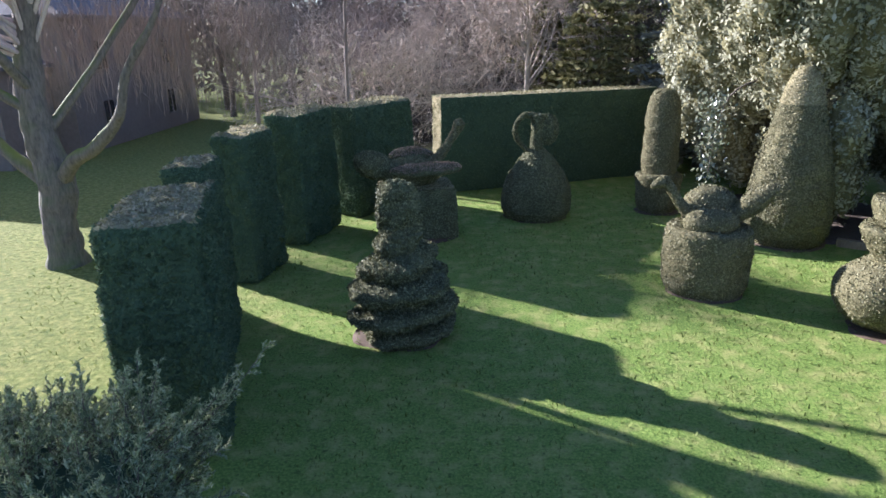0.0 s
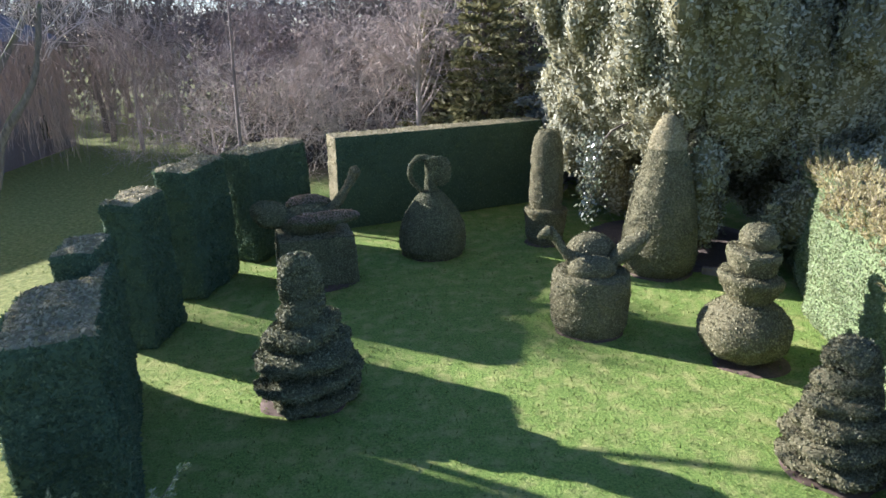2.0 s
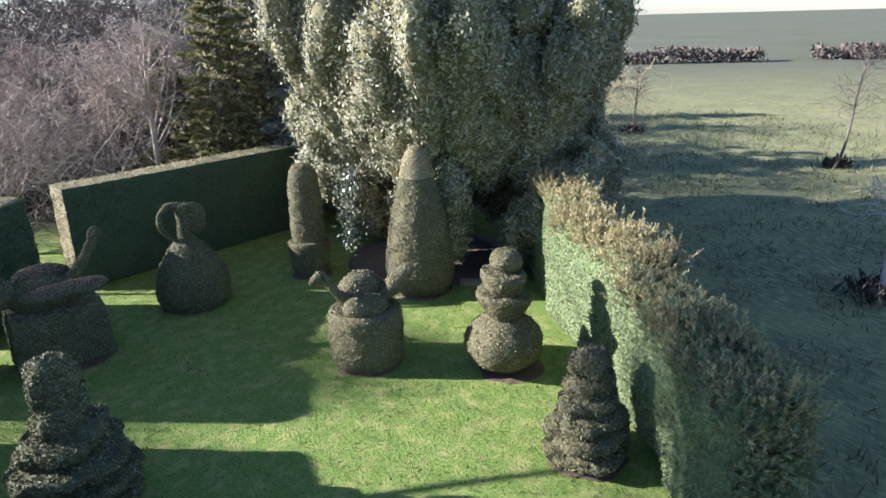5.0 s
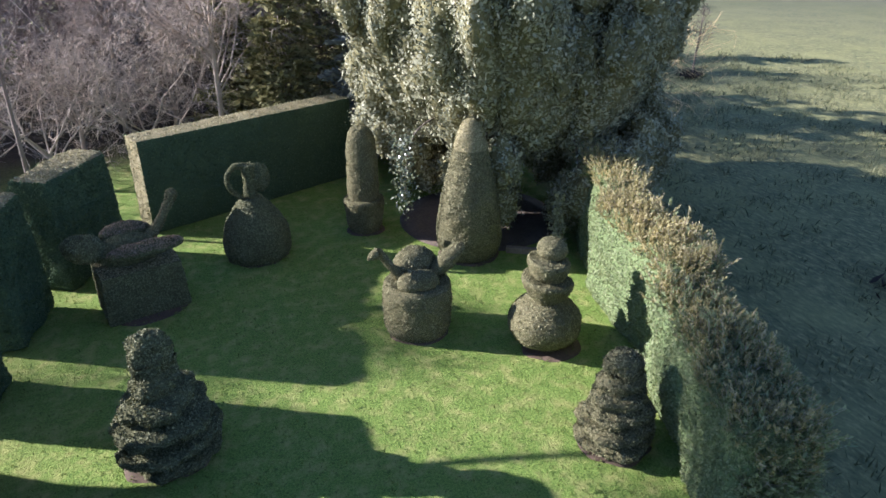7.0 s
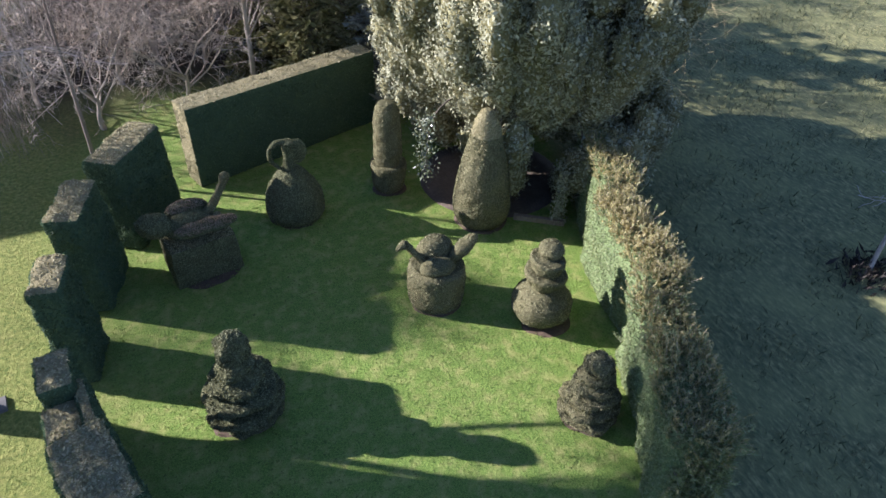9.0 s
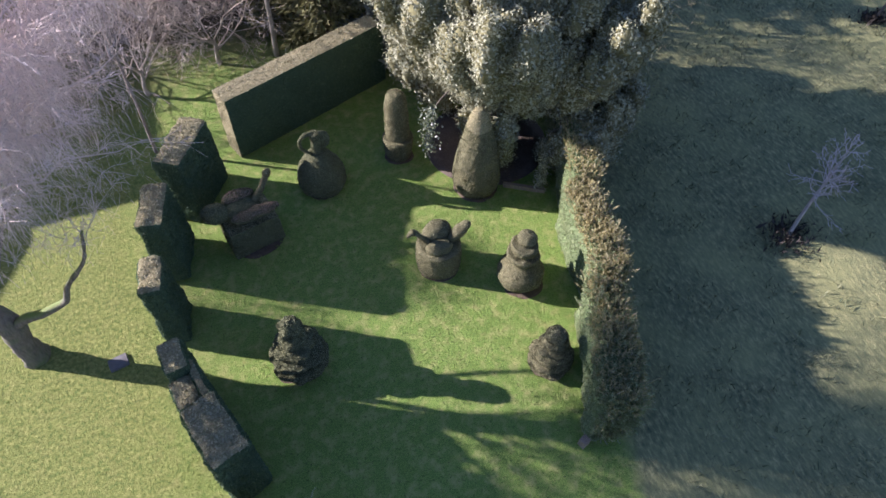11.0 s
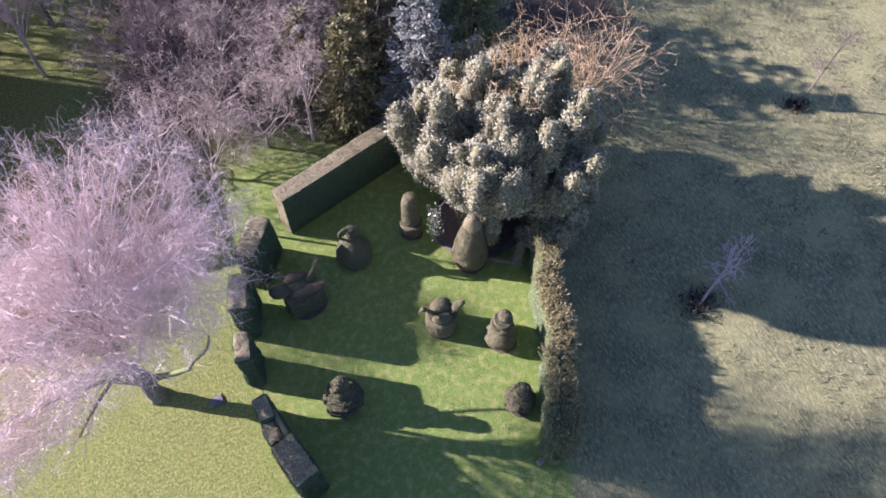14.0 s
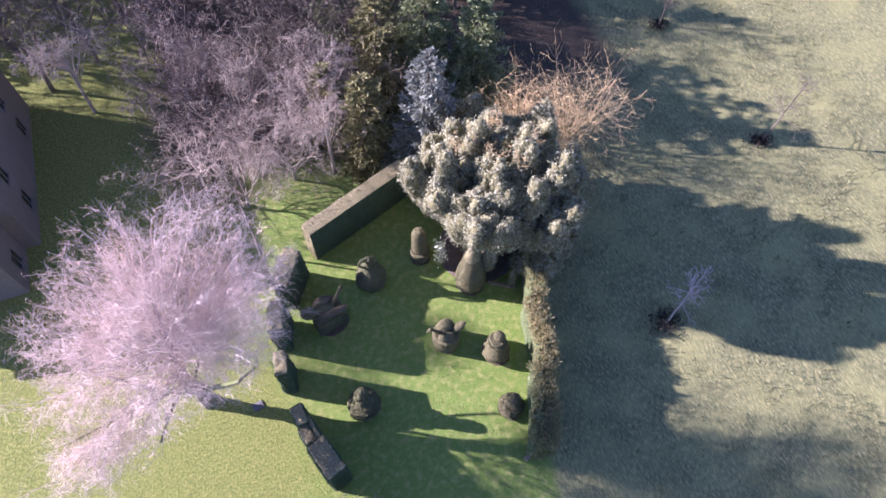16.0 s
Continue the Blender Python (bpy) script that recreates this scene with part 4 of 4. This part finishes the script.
for k, (x, y, h, reach) in enumerate(((-4.2, 29.4, 6.0, (0.8, 1.5)), (-0.4, 30.6, 5.6, (0.8, 1.5)), (-7.0, 32.6, 6.4, (0.7, 1.4)), (-3.4, 34.0, 6.4, (0.7, 1.4)), (0.8, 35.2, 6.2, (0.7, 1.3)))):
    bare_tree(x, y, 8 + k, 1.5, TWIGGY, (PALE_TWIG, PALE_TWIG), "leafless fruit tree with pale crooked twigs", 3, 0.11, h, "fruit_tree", 7, (0.1, 0), "leafless fruit trees", reach, 0.0075)
DROOP = [(7, 0.42, 0.6, 0.12, 0.0), (7, 0.55, 0.5, 0.12, -0.12), (5, 0.7, 0.45, 0.1, -0.2)]
for k, (x, y, h) in enumerate(((2.6, 30.2, 8.5), (3.4, 34.4, 9.0), (-1.6, 37.2, 8.0), (-14.0, 43.0, 8.5))):
    bare_tree(x, y, 50 + k, h * 0.72, DROOP, (PALE_TWIG, PALE_TWIG), "slender leafless tree with a pale trunk and drooping twigs", 3, 0.12, h, "drooping_tree", 16, (0.2, 0.1), "slender trees behind the long hedge", (0.5, 1.3), 0.008, True)
wood = [bare_tree(1.5, 38.5, 20, 3.2, WOODY, (DARK_TWIG, DARK_TWIG), "leafless brown woodland tree", 3, 0.16, 9.5, "woodland_tree", 9, (0.2, 0.1), "leafless wood behind the garden", (0.4, 0.9), 0.014, True),
        bare_tree(-4.5, 39.0, 21, 2.6, WOODY, (DARK_TWIG, LILAC_TWIG), "leafless purplish woodland tree", 3, 0.15, 8.0, "woodland_tree", 9, (0, 0.2), "leafless wood behind the garden", (0.5, 1.0), 0.014, True)]
place_rng = random.Random(4)
for x, y in ((-6.5, 41.5), (-13, 48), (-6, 46), (0, 44), (5, 43), (9, 39), (-17, 47.5), (-28, 50), (-19, 51), (-10, 53), (-2, 52), (6, 51), (12, 46), (-36, 48), (-26, 56), (-36, 55), (-15, 58), (-6, 60), (3, 59), (11, 55), (16, 52), (19, 45), (-31, 62), (-22, 64), (-12, 66), (-1, 68), (9, 66)):
    m = pose(x + place_rng.uniform(-1, 1), y + place_rng.uniform(-1, 1), 0, 0, 0, place_rng.uniform(0, 360))
    tree = copy_thing(wood[1 if place_rng.random() < (0.55 if -9 < x < 8 and y < 50 else 0.3) else 0], m)
    s = place_rng.uniform(1.0, 1.25) + (0.25 if y > 50 else 0.0)
    tree.scale = (s, s, s)
shrub = bare_tree(-6.4, 38.6, 31, 0.5, [(6, 0.6, 0.6, 0.2, 0.05), (5, 0.6, 0.65, 0.25, 0.03)], (DARK_TWIG, DARK_TWIG), "leafless brown shrub at the edge of the wood", 2, 0.09, 3.6, "woodland_shrub", 11, (0, 0), "leafless shrubs before the wood", (0.3, 1.2), 0.009)
for x, y in ((-7.6, 36.2), (-5.2, 37.0), (-2.6, 36.4), (-0.4, 37.6), (1.8, 36.8), (3.6, 38.4), (-4.0, 39.6), (0.6, 40.2)):
    tree = copy_thing(shrub, pose(x + place_rng.uniform(-0.5, 0.5), y, 0, 0, 0, place_rng.uniform(0, 360)))
    tree.scale = (1.1,) * 3
for x, y, s in ((16.2, 26.6, 12), (20.6, 26.4, 13)):
    bare_tree(x, y, s, 0.5, TWIGGY, (RED_TWIG, RED_TWIG), "leafless shrub with reddish-brown upright twigs", 2, 0.1, 7.0, "bare_shrub", 26, (0, 0), "reddish shrubs", (0.1, 0.5), 0.009)


def conifer(x, y, height, radius, leaf, label, seed, name="conifer_tree", layers=20, droop=0.25):
    t = thing(name, x, y, 0, label, "tree")
    rng = np.random.default_rng(seed)
    piece("trunk", [(*tube([(0, 0, -0.1), (0, 0, height * 0.5), (0, 0, height * 0.96)], [0.25, 0.16, 0.03]), DARK_TWIG)], t, smooth=(0,))
    pts, nor, seg = [], [], []
    for k in range(layers):
        f = k / layers
        z = height * (0.05 + 0.93 * f)
        R = (radius * (1 - f) ** 0.65 + 0.15) * rng.uniform(0.8, 1.15)
        for a in rng.uniform(0, 2 * np.pi, 7):
            d = np.array([np.cos(a), np.sin(a), -droop + 0.5 * f])
            d /= np.linalg.norm(d)
            L = R * rng.uniform(0.55, 1.15)
            seg.append((0, 0, z, *(np.array([0, 0, z]) + d * L), 0.03, 0.008))
            n = int(42 * L) + 10
            u = rng.random(n) ** 0.6
            side = np.array([-d[1], d[0], 0])
            w = rng.normal(size=n) * 0.26 * L * (1.15 - u)
            P = np.array([0, 0, z]) + d * (u * L)[:, None] + side * w[:, None] + rng.normal(size=(n, 3)) * 0.06
            pts.append(P)
            nor.append(np.tile(d, (n, 1)) + side * np.sign(w)[:, None] * 0.5)
    piece("branchwork", [(*sticks(np.array(seg)), DARK_TWIG)], t)
    pts, nor = np.vstack(pts), np.vstack(nor)
    piece("crown", [(*leaves(pts, nor, 0.3, 0.12, rng, 1.1, 0.05, 0.4, 0, 0.0), leaf)], t)
    return t


conifer(5.7, 30.2, 9.6, 2.9, GOLD_LEAF, "yellow-green conifer behind the long hedge", 61)
conifer(8.6, 36.0, 11.5, 3.2, GOLD_LEAF, "dark yellow-green conifer at the edge of the wood", 62)
conifer(12.6, 36.6, 12.8, 3.4, CYPRESS_LEAF, "tall dark green conifer behind the spruce", 64)
conifer(15.8, 33.8, 11.0, 3.2, CYPRESS_LEAF, "dark green conifer behind the reddish shrubs", 65)
conifer(10.2, 40.8, 13.2, 3.4, CYPRESS_LEAF, "tall dark green conifer in the wood", 69)
conifer(7.4, 45.0, 13.5, 3.4, CYPRESS_LEAF, "tall dark green conifer deep in the wood", 70)
conifer(20.5, 46.5, 10.0, 3.2, CYPRESS_LEAF, "dark green conifer at the pasture edge of the wood", 67)
conifer(25.5, 49.5, 11.0, 3.4, CYPRESS_LEAF, "dark green conifer at the pasture edge of the wood", 68)
conifer(3.6, 33.5, 8.0, 2.2, GOLD_LEAF, "slim yellow-green conifer behind the long hedge", 66)
conifer(9.6, 27.6, 12.6, 3.3, SPRUCE_LEAF, "blue-grey spruce behind the evergreen tree", 63, "spruce_tree")


def juniper(x, y):
    """A spreading juniper: a loose mound of feathery, upswept sprays, one of them longer than the rest."""
    t = thing("juniper_bush", x, y, 0, "spreading grey-green juniper bush with feathery sprays", "bush")
    rng = np.random.default_rng(15)

    def spray(p, d, L, bend, shoots):
        q = p + d * L * 0.6
        e = q + (d + np.array([0, 0, bend])) * L * 0.4
        seg = [(*p, *q, 0.013, 0.007), (*q, *e, 0.007, 0.003)]
        pts, nor = [], []
        # side shoots, shorter towards the tip, each a feather of fine needles
        for u in np.linspace(0.2, 1.0, shoots):
            b = p + (q - p) * u / 0.6 if u < 0.6 else q + (e - q) * (u - 0.6) / 0.4
            g = d * 1.0 + rng.normal(size=3) * 0.45
            g /= np.linalg.norm(g)
            l = rng.uniform(0.1, 0.24) * (1.3 - 0.85 * u)
            seg.append((*b, *(b + g * l), 0.004, 0.002))
            m = 26
            v = rng.random(m)[:, None]
            pts.append(b + g * l * v + rng.normal(size=(m, 3)) * 0.007)
            nor.append(np.tile(g, (m, 1)))
        return seg, pts, nor

    V, F = ellipsoid((0, 0, 0.95), (1.5, 1.15, 1.05), None, 40, 20)
    V = rumple(V, F, 0.34, 1.5, 8)
    V[:, 2] = np.maximum(V[:, 2], 0.02)
    V[:, 2] += 0.12 * V[:, 0] * (V[:, 2] > 1.0)
    P, N = scatter(V, F, 420, rng)
    seg, pts, nor = [], [], []
    for p, n in zip(P, N):
        if p[2] < 0.25 or n[2] < -0.35:
            continue
        d = n * 0.75 + np.array([0.15, 0.1, 0.45]) + rng.normal(size=3) * 0.28
        d /= np.linalg.norm(d)
        got = spray(p - n * 0.35, d, rng.uniform(0.55, 0.95), -0.15, 14)
        for into, more in zip((seg, pts, nor), got):
            into += more
    piece("branchwork", [(*sticks(np.array(seg)), DARK_TWIG)], t)
    piece("foliage", [(*leaves(np.vstack(pts), np.vstack(nor), 0.042, 0.011, rng, 0.9, 0.05, 0.4, 0, 0.0), JUNIPER_LEAF)], t)
    seg, pts, nor = [], [], []
    for k in range(7):
        start = np.array([0.95, 0.35, 1.45]) + rng.normal(size=3) * 0.1
        end = np.array([2.0, 1.0, 2.45]) if k == 0 else np.array([1.85 - 0.07 * k, 0.92 - 0.06 * k, 2.3 - 0.12 * k]) + rng.normal(size=3) * 0.05
        L = np.linalg.norm(end - start)
        got = spray(start, (end - start) / L, L, 0.1, 24)
        for into, more in zip((seg, pts, nor), got):
            into += more
    piece("long_spray", [(*sticks(np.array(seg)), DARK_TWIG), (*leaves(np.vstack(pts), np.vstack(nor), 0.042, 0.011, rng, 0.9, 0.05, 0.4, 0, 0.0), JUNIPER_LEAF)], t, "long fresh green spray")
    # dense inner growth, close to the ground
    P, N = scatter(V, F, 24000, rng)
    P = P + N * (lattice_noise(P, 3.0, 6) * 0.12)[:, None]
    V = np.array(V)
    V[:, :2] *= 0.88
    V[:, 2] = np.maximum(V[:, 2] * 0.9, 0.02)
    piece("inner_growth", [(V, F, YEW_CORE), (*leaves(P, N, 0.055, 0.012, rng, 0.9, 0.3, 0.4, 0, 0.0), JUNIPER_LEAF)], t, smooth=(0,))


juniper(-3.3, 5.2)


# ---- house, far hedgerows, field things ----
def box(x0, x1, y0, y1, z0, z1):
    V = np.array([(x, y, z) for x in (x0, x1) for y in (y0, y1) for z in (z0, z1)], float)
    return V, np.array([(0, 1, 3, 2), (4, 6, 7, 5), (0, 4, 5, 1), (2, 3, 7, 6), (0, 2, 6, 4), (1, 5, 7, 3)])


def house(x, y, wide, deep, eave, ridge, label, windows, hip=0.0):
    """A rendered house with a pitched slate roof, its ridge running along y; hip: how far the ridge stands back from the south end; x, y: the middle."""
    h = thing("house", x, y, 0, label, "house", "pale house beside the garden")
    w, d = wide / 2, deep / 2
    piece("wall", [(*box(-w, w, -d, d, -0.1, eave), RENDERWALL)], h)
    o, k, low = 0.4, 0.18, eave - 0.15

    def slope(*corners):
        n = len(corners)
        V = np.array(corners, float)
        V = np.vstack([V, V + np.array([0, 0, k])])
        top = tuple(range(n, 2 * n))
        faces = [(V, np.array([tuple(range(n))]), SLATE), (V, np.array([top[::-1]]), SLATE)]
        faces.append((V, np.array([(q, (q + 1) % n, n + (q + 1) % n, n + q) for q in range(n)]), SLATE))
        piece("roof", faces, h, "pale slate roof slope")

    south = -d - o + hip
    for s in (-1, 1):
        slope((s * (w + o), -d - o, low), (s * (w + o), d + o, low), (0, d + o, ridge), (0, south, ridge))
    if hip:
        slope((-w - o, -d - o, low), (w + o, -d - o, low), (0, south, ridge))
    for s in (1,) if hip else (-1, 1):
        V = np.array([(-w, s * (d - 0.15), eave - 0.1), (w, s * (d - 0.15), eave - 0.1), (0, s * (d - 0.15), ridge)], float)
        V = np.vstack([V, V + np.array([0, s * 0.14, 0])])
        piece("gable", [(V, np.array([(0, 1, 4, 3), (1, 2, 5, 4), (2, 0, 3, 5)]), RENDERWALL), (V, np.array([(0, 2, 1), (3, 4, 5)]), RENDERWALL)], h)
    for kk, (side, u, z) in enumerate(windows):
        fw, fh, t = 0.5, 0.7, 0.06
        c = np.array([w, u, z]) if side == "east" else np.array([u, -d, z])
        out = np.array([1.0, 0, 0]) if side == "east" else np.array([0, -1.0, 0])
        along = np.array([0, 1.0, 0]) if side == "east" else np.array([1.0, 0, 0])

        def slab(a0, a1, z0, z1, p0, p1):
            lo, hi = c + along * a0 + out * p0, c + along * a1 + out * p1
            return box(*sorted((lo[0], hi[0])), *sorted((lo[1], hi[1])), z + z0, z + z1)

        win = piece("window", [(*slab(-fw, fw, -fh, fh, 0.003, 0.012), GLASS)], h)
        for a0, a1, z0, z1 in ((-fw - t, fw + t, fh, fh + t), (-fw - t, -fw, -fh, fh), (fw, fw + t, -fh, fh), (-0.03, 0.03, -fh, fh)):
            piece("frame", [(*slab(a0, a1, z0, z1, 0.002, 0.05), RENDERWALL)], win)
        piece("sill", [(*slab(-fw - 0.12, fw + 0.12, -fh - 0.1, -fh, 0.002, 0.12), RENDERWALL)], win)


house(-24.6, 38.5, 11.2, 14.0, 6.6, 9.2, "tall pale rendered house with a light slate roof", [("east", u, z) for z in (1.7, 4.7) for u in (-4.0, 3.2)] + [("south", 3.6, 4.7)], 5.2)
house(-25.2, 29.6, 10.4, 3.7, 4.4, 6.2, "lower pale wing of the house", [("east", 0.0, 1.6), ("south", 2.6, 2.8), ("south", -1.0, 2.8)])


def far_hedgerow(x, y, length, turn, height, label, seed):
    h = thing("hedgerow", x, y, 0, label, "hedgerow", "far hedgerows")
    rng = np.random.default_rng(seed)
    n = int(length * 110)
    a = radians(turn)
    u = rng.uniform(-length / 2, length / 2, n)
    top = height * (0.75 + 0.3 * lattice_noise(np.stack([u, u * 0, u * 0], -1), 0.25, seed))
    z = top * rng.random(n) ** 0.7
    w = rng.normal(size=n) * 1.0
    P = np.stack([u * np.cos(a) - w * np.sin(a), u * np.sin(a) + w * np.cos(a), z], -1)
    N = rng.normal(size=(n, 3))
    piece("foliage", [(*leaves(P, N / np.linalg.norm(N, axis=1)[:, None], 0.6, 0.3, rng, 0.3, 0.1, 0.4, 0, 0.0), DARK_TWIG)], h)


far_hedgerow(84, 84, 34, -35, 2.6, "dark bare hedgerow across the far pasture", 301)
far_hedgerow(118, 62, 30, -38, 2.6, "dark hedgerow across the far pasture", 302)
far_hedgerow(145, 38, 34, -45, 2.6, "dark hedgerow across the far pasture", 303)
far_hedgerow(62, 122, 50, -15, 3.5, "dark hedgerow beyond the far pasture", 305)


far_hedgerow(-22, 60, 56, 4, 11, "dark belt of trees in the wood", 307)
far_hedgerow(-14, 70, 90, 3, 14, "tall bare belt of trees at the back of the wood", 308)
far_hedgerow(-20, 84, 120, 0, 16, "tall dark belt of trees behind the wood", 306)


WEED = leaf_material("dead_weed", (0.02, 0.018, 0.015), (0.05, 0.04, 0.034), (0.1, 0.08, 0.065), 0.8, 0.1)


def sapling(x, y, height, lean, mat, seed, label, clump, twig):
    t = thing("young_tree", x, y, 0, label, "tree")
    rng = np.random.default_rng(seed)
    top = np.array([lean[0], lean[1], height])
    piece("trunk", [(*tube([(0, 0, -0.05), top * 0.3 + rng.normal(size=3) * 0.08, top * 0.65, top], [0.09, 0.07, 0.055, 0.02], 8), mat)], t, smooth=(0,))
    out = []
    for k in range(24 if clump else 13):
        f = rng.uniform(0.35 if clump else 0.5, 0.98)
        d = rng.normal(size=3)
        d[2] = abs(d[2]) * 0.6 + 0.5
        branch(out, rng, top * f, d / np.linalg.norm(d), (1.15 - f) * height * (0.5 if clump else 0.3) + 0.35, 0.022, 1, [(6, 0.5, 0.6, 0.2, 0.02)], 0.012 if clump else 0.006)
    piece("branchwork", [(*sticks(np.array(out), 4), twig)], t)
    if not clump:
        return
    n = 350
    P = rng.normal(size=(n, 3)) * np.array([clump, clump * 0.8, 0.16])
    P[:, 2] = np.abs(P[:, 2])
    N = np.tile(np.array([0, 0, 1.0]), (n, 1))
    tagged(piece("weed_clump", [(*leaves(P, N, 0.3, 0.07, rng, 0.8), WEED)], t, "dark dead weeds round the foot"), kind="stuff")


# twigs take the pale birch colour so that they look sunlit in shade
sapling(20.1, 10.0, 3.6, (2.6, 1.3), PALE_TWIG, 401, "leaning leafless young tree in the pasture, twigs coloured as if sunlit", 0.6, PALE_STEM)
sapling(-4.35, 25.0, 8.2, (0.25, 0.1), LILAC_TWIG, 404, "slim straight leafless young tree behind the hedge blocks", 0, LILAC_TWIG)
sapling(35.2, 21.1, 5.6, (1.6, 0.3), DARK_TWIG, 402, "thin leaning dark young tree in the pasture", 0.4, DARK_TWIG)
sapling(34.4, 35.6, 4.2, (0.4, 0.2), DARK_TWIG, 403, "thin upright young tree far out in the pasture", 0.4, DARK_TWIG)


def soil_bed():
    b = thing("flower_bed", 10.4, 20.0, 0, "bare dark soil bed below the evergreen tree", "flower bed")
    V, F = ellipsoid((0, 0, 0), (3.0, 2.9, 0.07), None, 48, 8)
    piece("soil", [(rumple(V, F, 0.03, 2.0, 5), F, SOIL)], b, smooth=(0,))
    V, F = box(-0.95, 0.95, -0.09, 0.09, 0, 0.2)
    a = radians(-33)
    c, s = np.cos(a), np.sin(a)
    W = np.stack([V[:, 0] * c - V[:, 1] * s + 0.4, V[:, 0] * s + V[:, 1] * c - 3.4, V[:, 2]], -1)
    piece("edging_log", [(W, F, WOOD)], b, "sunlit weathered timber edging")


soil_bed()


def soil_patch(x, y, radius, seed):
    """Reddish bare earth that shows round the foot of a clipped tree."""
    V, F = ellipsoid((0, 0, 0), (radius, radius * 0.95, 0.035), None, 40, 8)
    V = rumple(V, F, 0.03, 5.0, seed)
    V[:, :2] *= (1 + 0.12 * lattice_noise(V * np.array([1, 1, 0]), 2.6, seed))[:, None]
    ob = new("soil_patch", build_mesh("soil_patch", [(V, F, RED_SOIL)], (0,)))
    ob.location = (x, y, 0)
    tagged(ob, "reddish bare earth round the foot of a topiary", "soil", "bare earth below the topiary")


RED_SOIL = plain("reddish_soil", (0.05, 0.036, 0.024), (0.15, 0.1, 0.065), 16.0, 0.95, 0.8)
for k, (x, y, r) in enumerate(((8.5, 11.95, 0.8), (5.68, 14.05, 0.88), (-0.72, 11.66, 0.88), (7.9, 8.35, 0.76), (-1.0, 18.2, 1.15), (2.45, 20.15, 1.02), (6.25, 20.65, 0.66), (8.85, 17.5, 1.0))):
    soil_patch(x, y, r, 600 + k)


def slim_shrub(x, y, height, seed):
    t = thing("slim_shrub", x, y, 0, "slim pale-leaved shrub beside the flower bed", "shrub")
    rng = np.random.default_rng(seed)
    piece("stem", [(*tube([(0, 0, -0.05), (0.05, 0, height * 0.5), (0, 0.03, height * 0.95)], [0.03, 0.025, 0.012], 6), DARK_TWIG)], t, smooth=(0,))
    n = 1500
    u = rng.random(n)
    P = rng.normal(size=(n, 3)) * 0.13 * (1.2 - 0.6 * u[:, None])
    P[:, 2] = u * height
    N = rng.normal(size=(n, 3))
    piece("foliage", [(*leaves(P, N / np.linalg.norm(N, axis=1)[:, None], 0.1, 0.05, rng, 0.5), BAY_LEAF)], t)


slim_shrub(11.45, 16.35, 2.2, 405)


def stone_slab(x, y):
    V, F = hedge_box((0, 0), 0.7, 0.55, -0.02, 0.1, 10, 0.12, 0.03, 0.97)
    ob = new("stone_slab", build_mesh("stone_slab", [(rumple(V, F, 0.01, 6, 2), F, SLATE)]))
    ob.location = (x, y, 0)
    tagged(ob, "pale flat stone slab lying in the grass", "stone")


stone_slab(-7.0, 14.2)


def post_stump(x, y):
    t = thing("post_stump", x, y, 0, "short weathered square wooden stump at the hedge end", "stump")
    V, F = hedge_box((0, 0), 0.32, 0.3, -0.05, 0.42, 20, 0.1, 0.03, 0.95)
    piece("stump", [(V, F, WOOD)], t)


post_stump(7.55, 5.2)


# ---- grass ----
def tufts(name, count, x0, x1, y0, y1, length, width, mat, label, seed, keep):
    rng = np.random.default_rng(seed)
    P = np.stack([rng.uniform(x0, x1, count), rng.uniform(y0, y1, count), np.zeros(count)], -1)
    P = P[keep(P, rng)]
    N = np.tile(np.array([0, 0, 1.0]), (len(P), 1))
    V, F = leaves(P, N, length, width, rng, 0.9, 0.3, 0.4, 0, 0.0)
    ob = new(name, build_mesh(name, [(V, F, mat)]))
    tagged(ob, label, "grass", kind="stuff")


LAWN_BLADE = leaf_material("lawn_blade", (0.14, 0.18, 0.036), (0.23, 0.28, 0.064), (0.34, 0.37, 0.11), 0.6, 0.3, 0.9)
FIELD_BLADE = leaf_material("pasture_blade", (0.1, 0.12, 0.06), (0.2, 0.2, 0.1), (0.4, 0.37, 0.2), 0.7, 0.25, 0.4)


def patchy(P, rng, scale, cut):
    return lattice_noise(P, scale, 12) + 0.5 * lattice_noise(P, scale * 3.3, 13) + rng.normal(size=len(P)) * 0.35 > cut


tufts("lawn_grass", 45000, -12.0, 11.0, 3.0, 24.0, 0.07, 0.018, LAWN_BLADE, "short mown lawn grass", 501, lambda P, r: patchy(P, r, 1.5, -0.25) & (r.random(len(P)) < np.clip((P[:, 0] + 6.5) * 0.5, 0.4, 1.0)) & (P[:, 0] - 0.3 * P[:, 1] < 7.2))
tufts("pasture_grass", 90000, 10.0, 48.0, -8.0, 42.0, 0.26, 0.03, FIELD_BLADE, "rough tussocky pasture grass", 502, lambda P, r: patchy(P, r, 0.9, 0.1) & (P[:, 0] - 0.3 * P[:, 1] > 7.8))
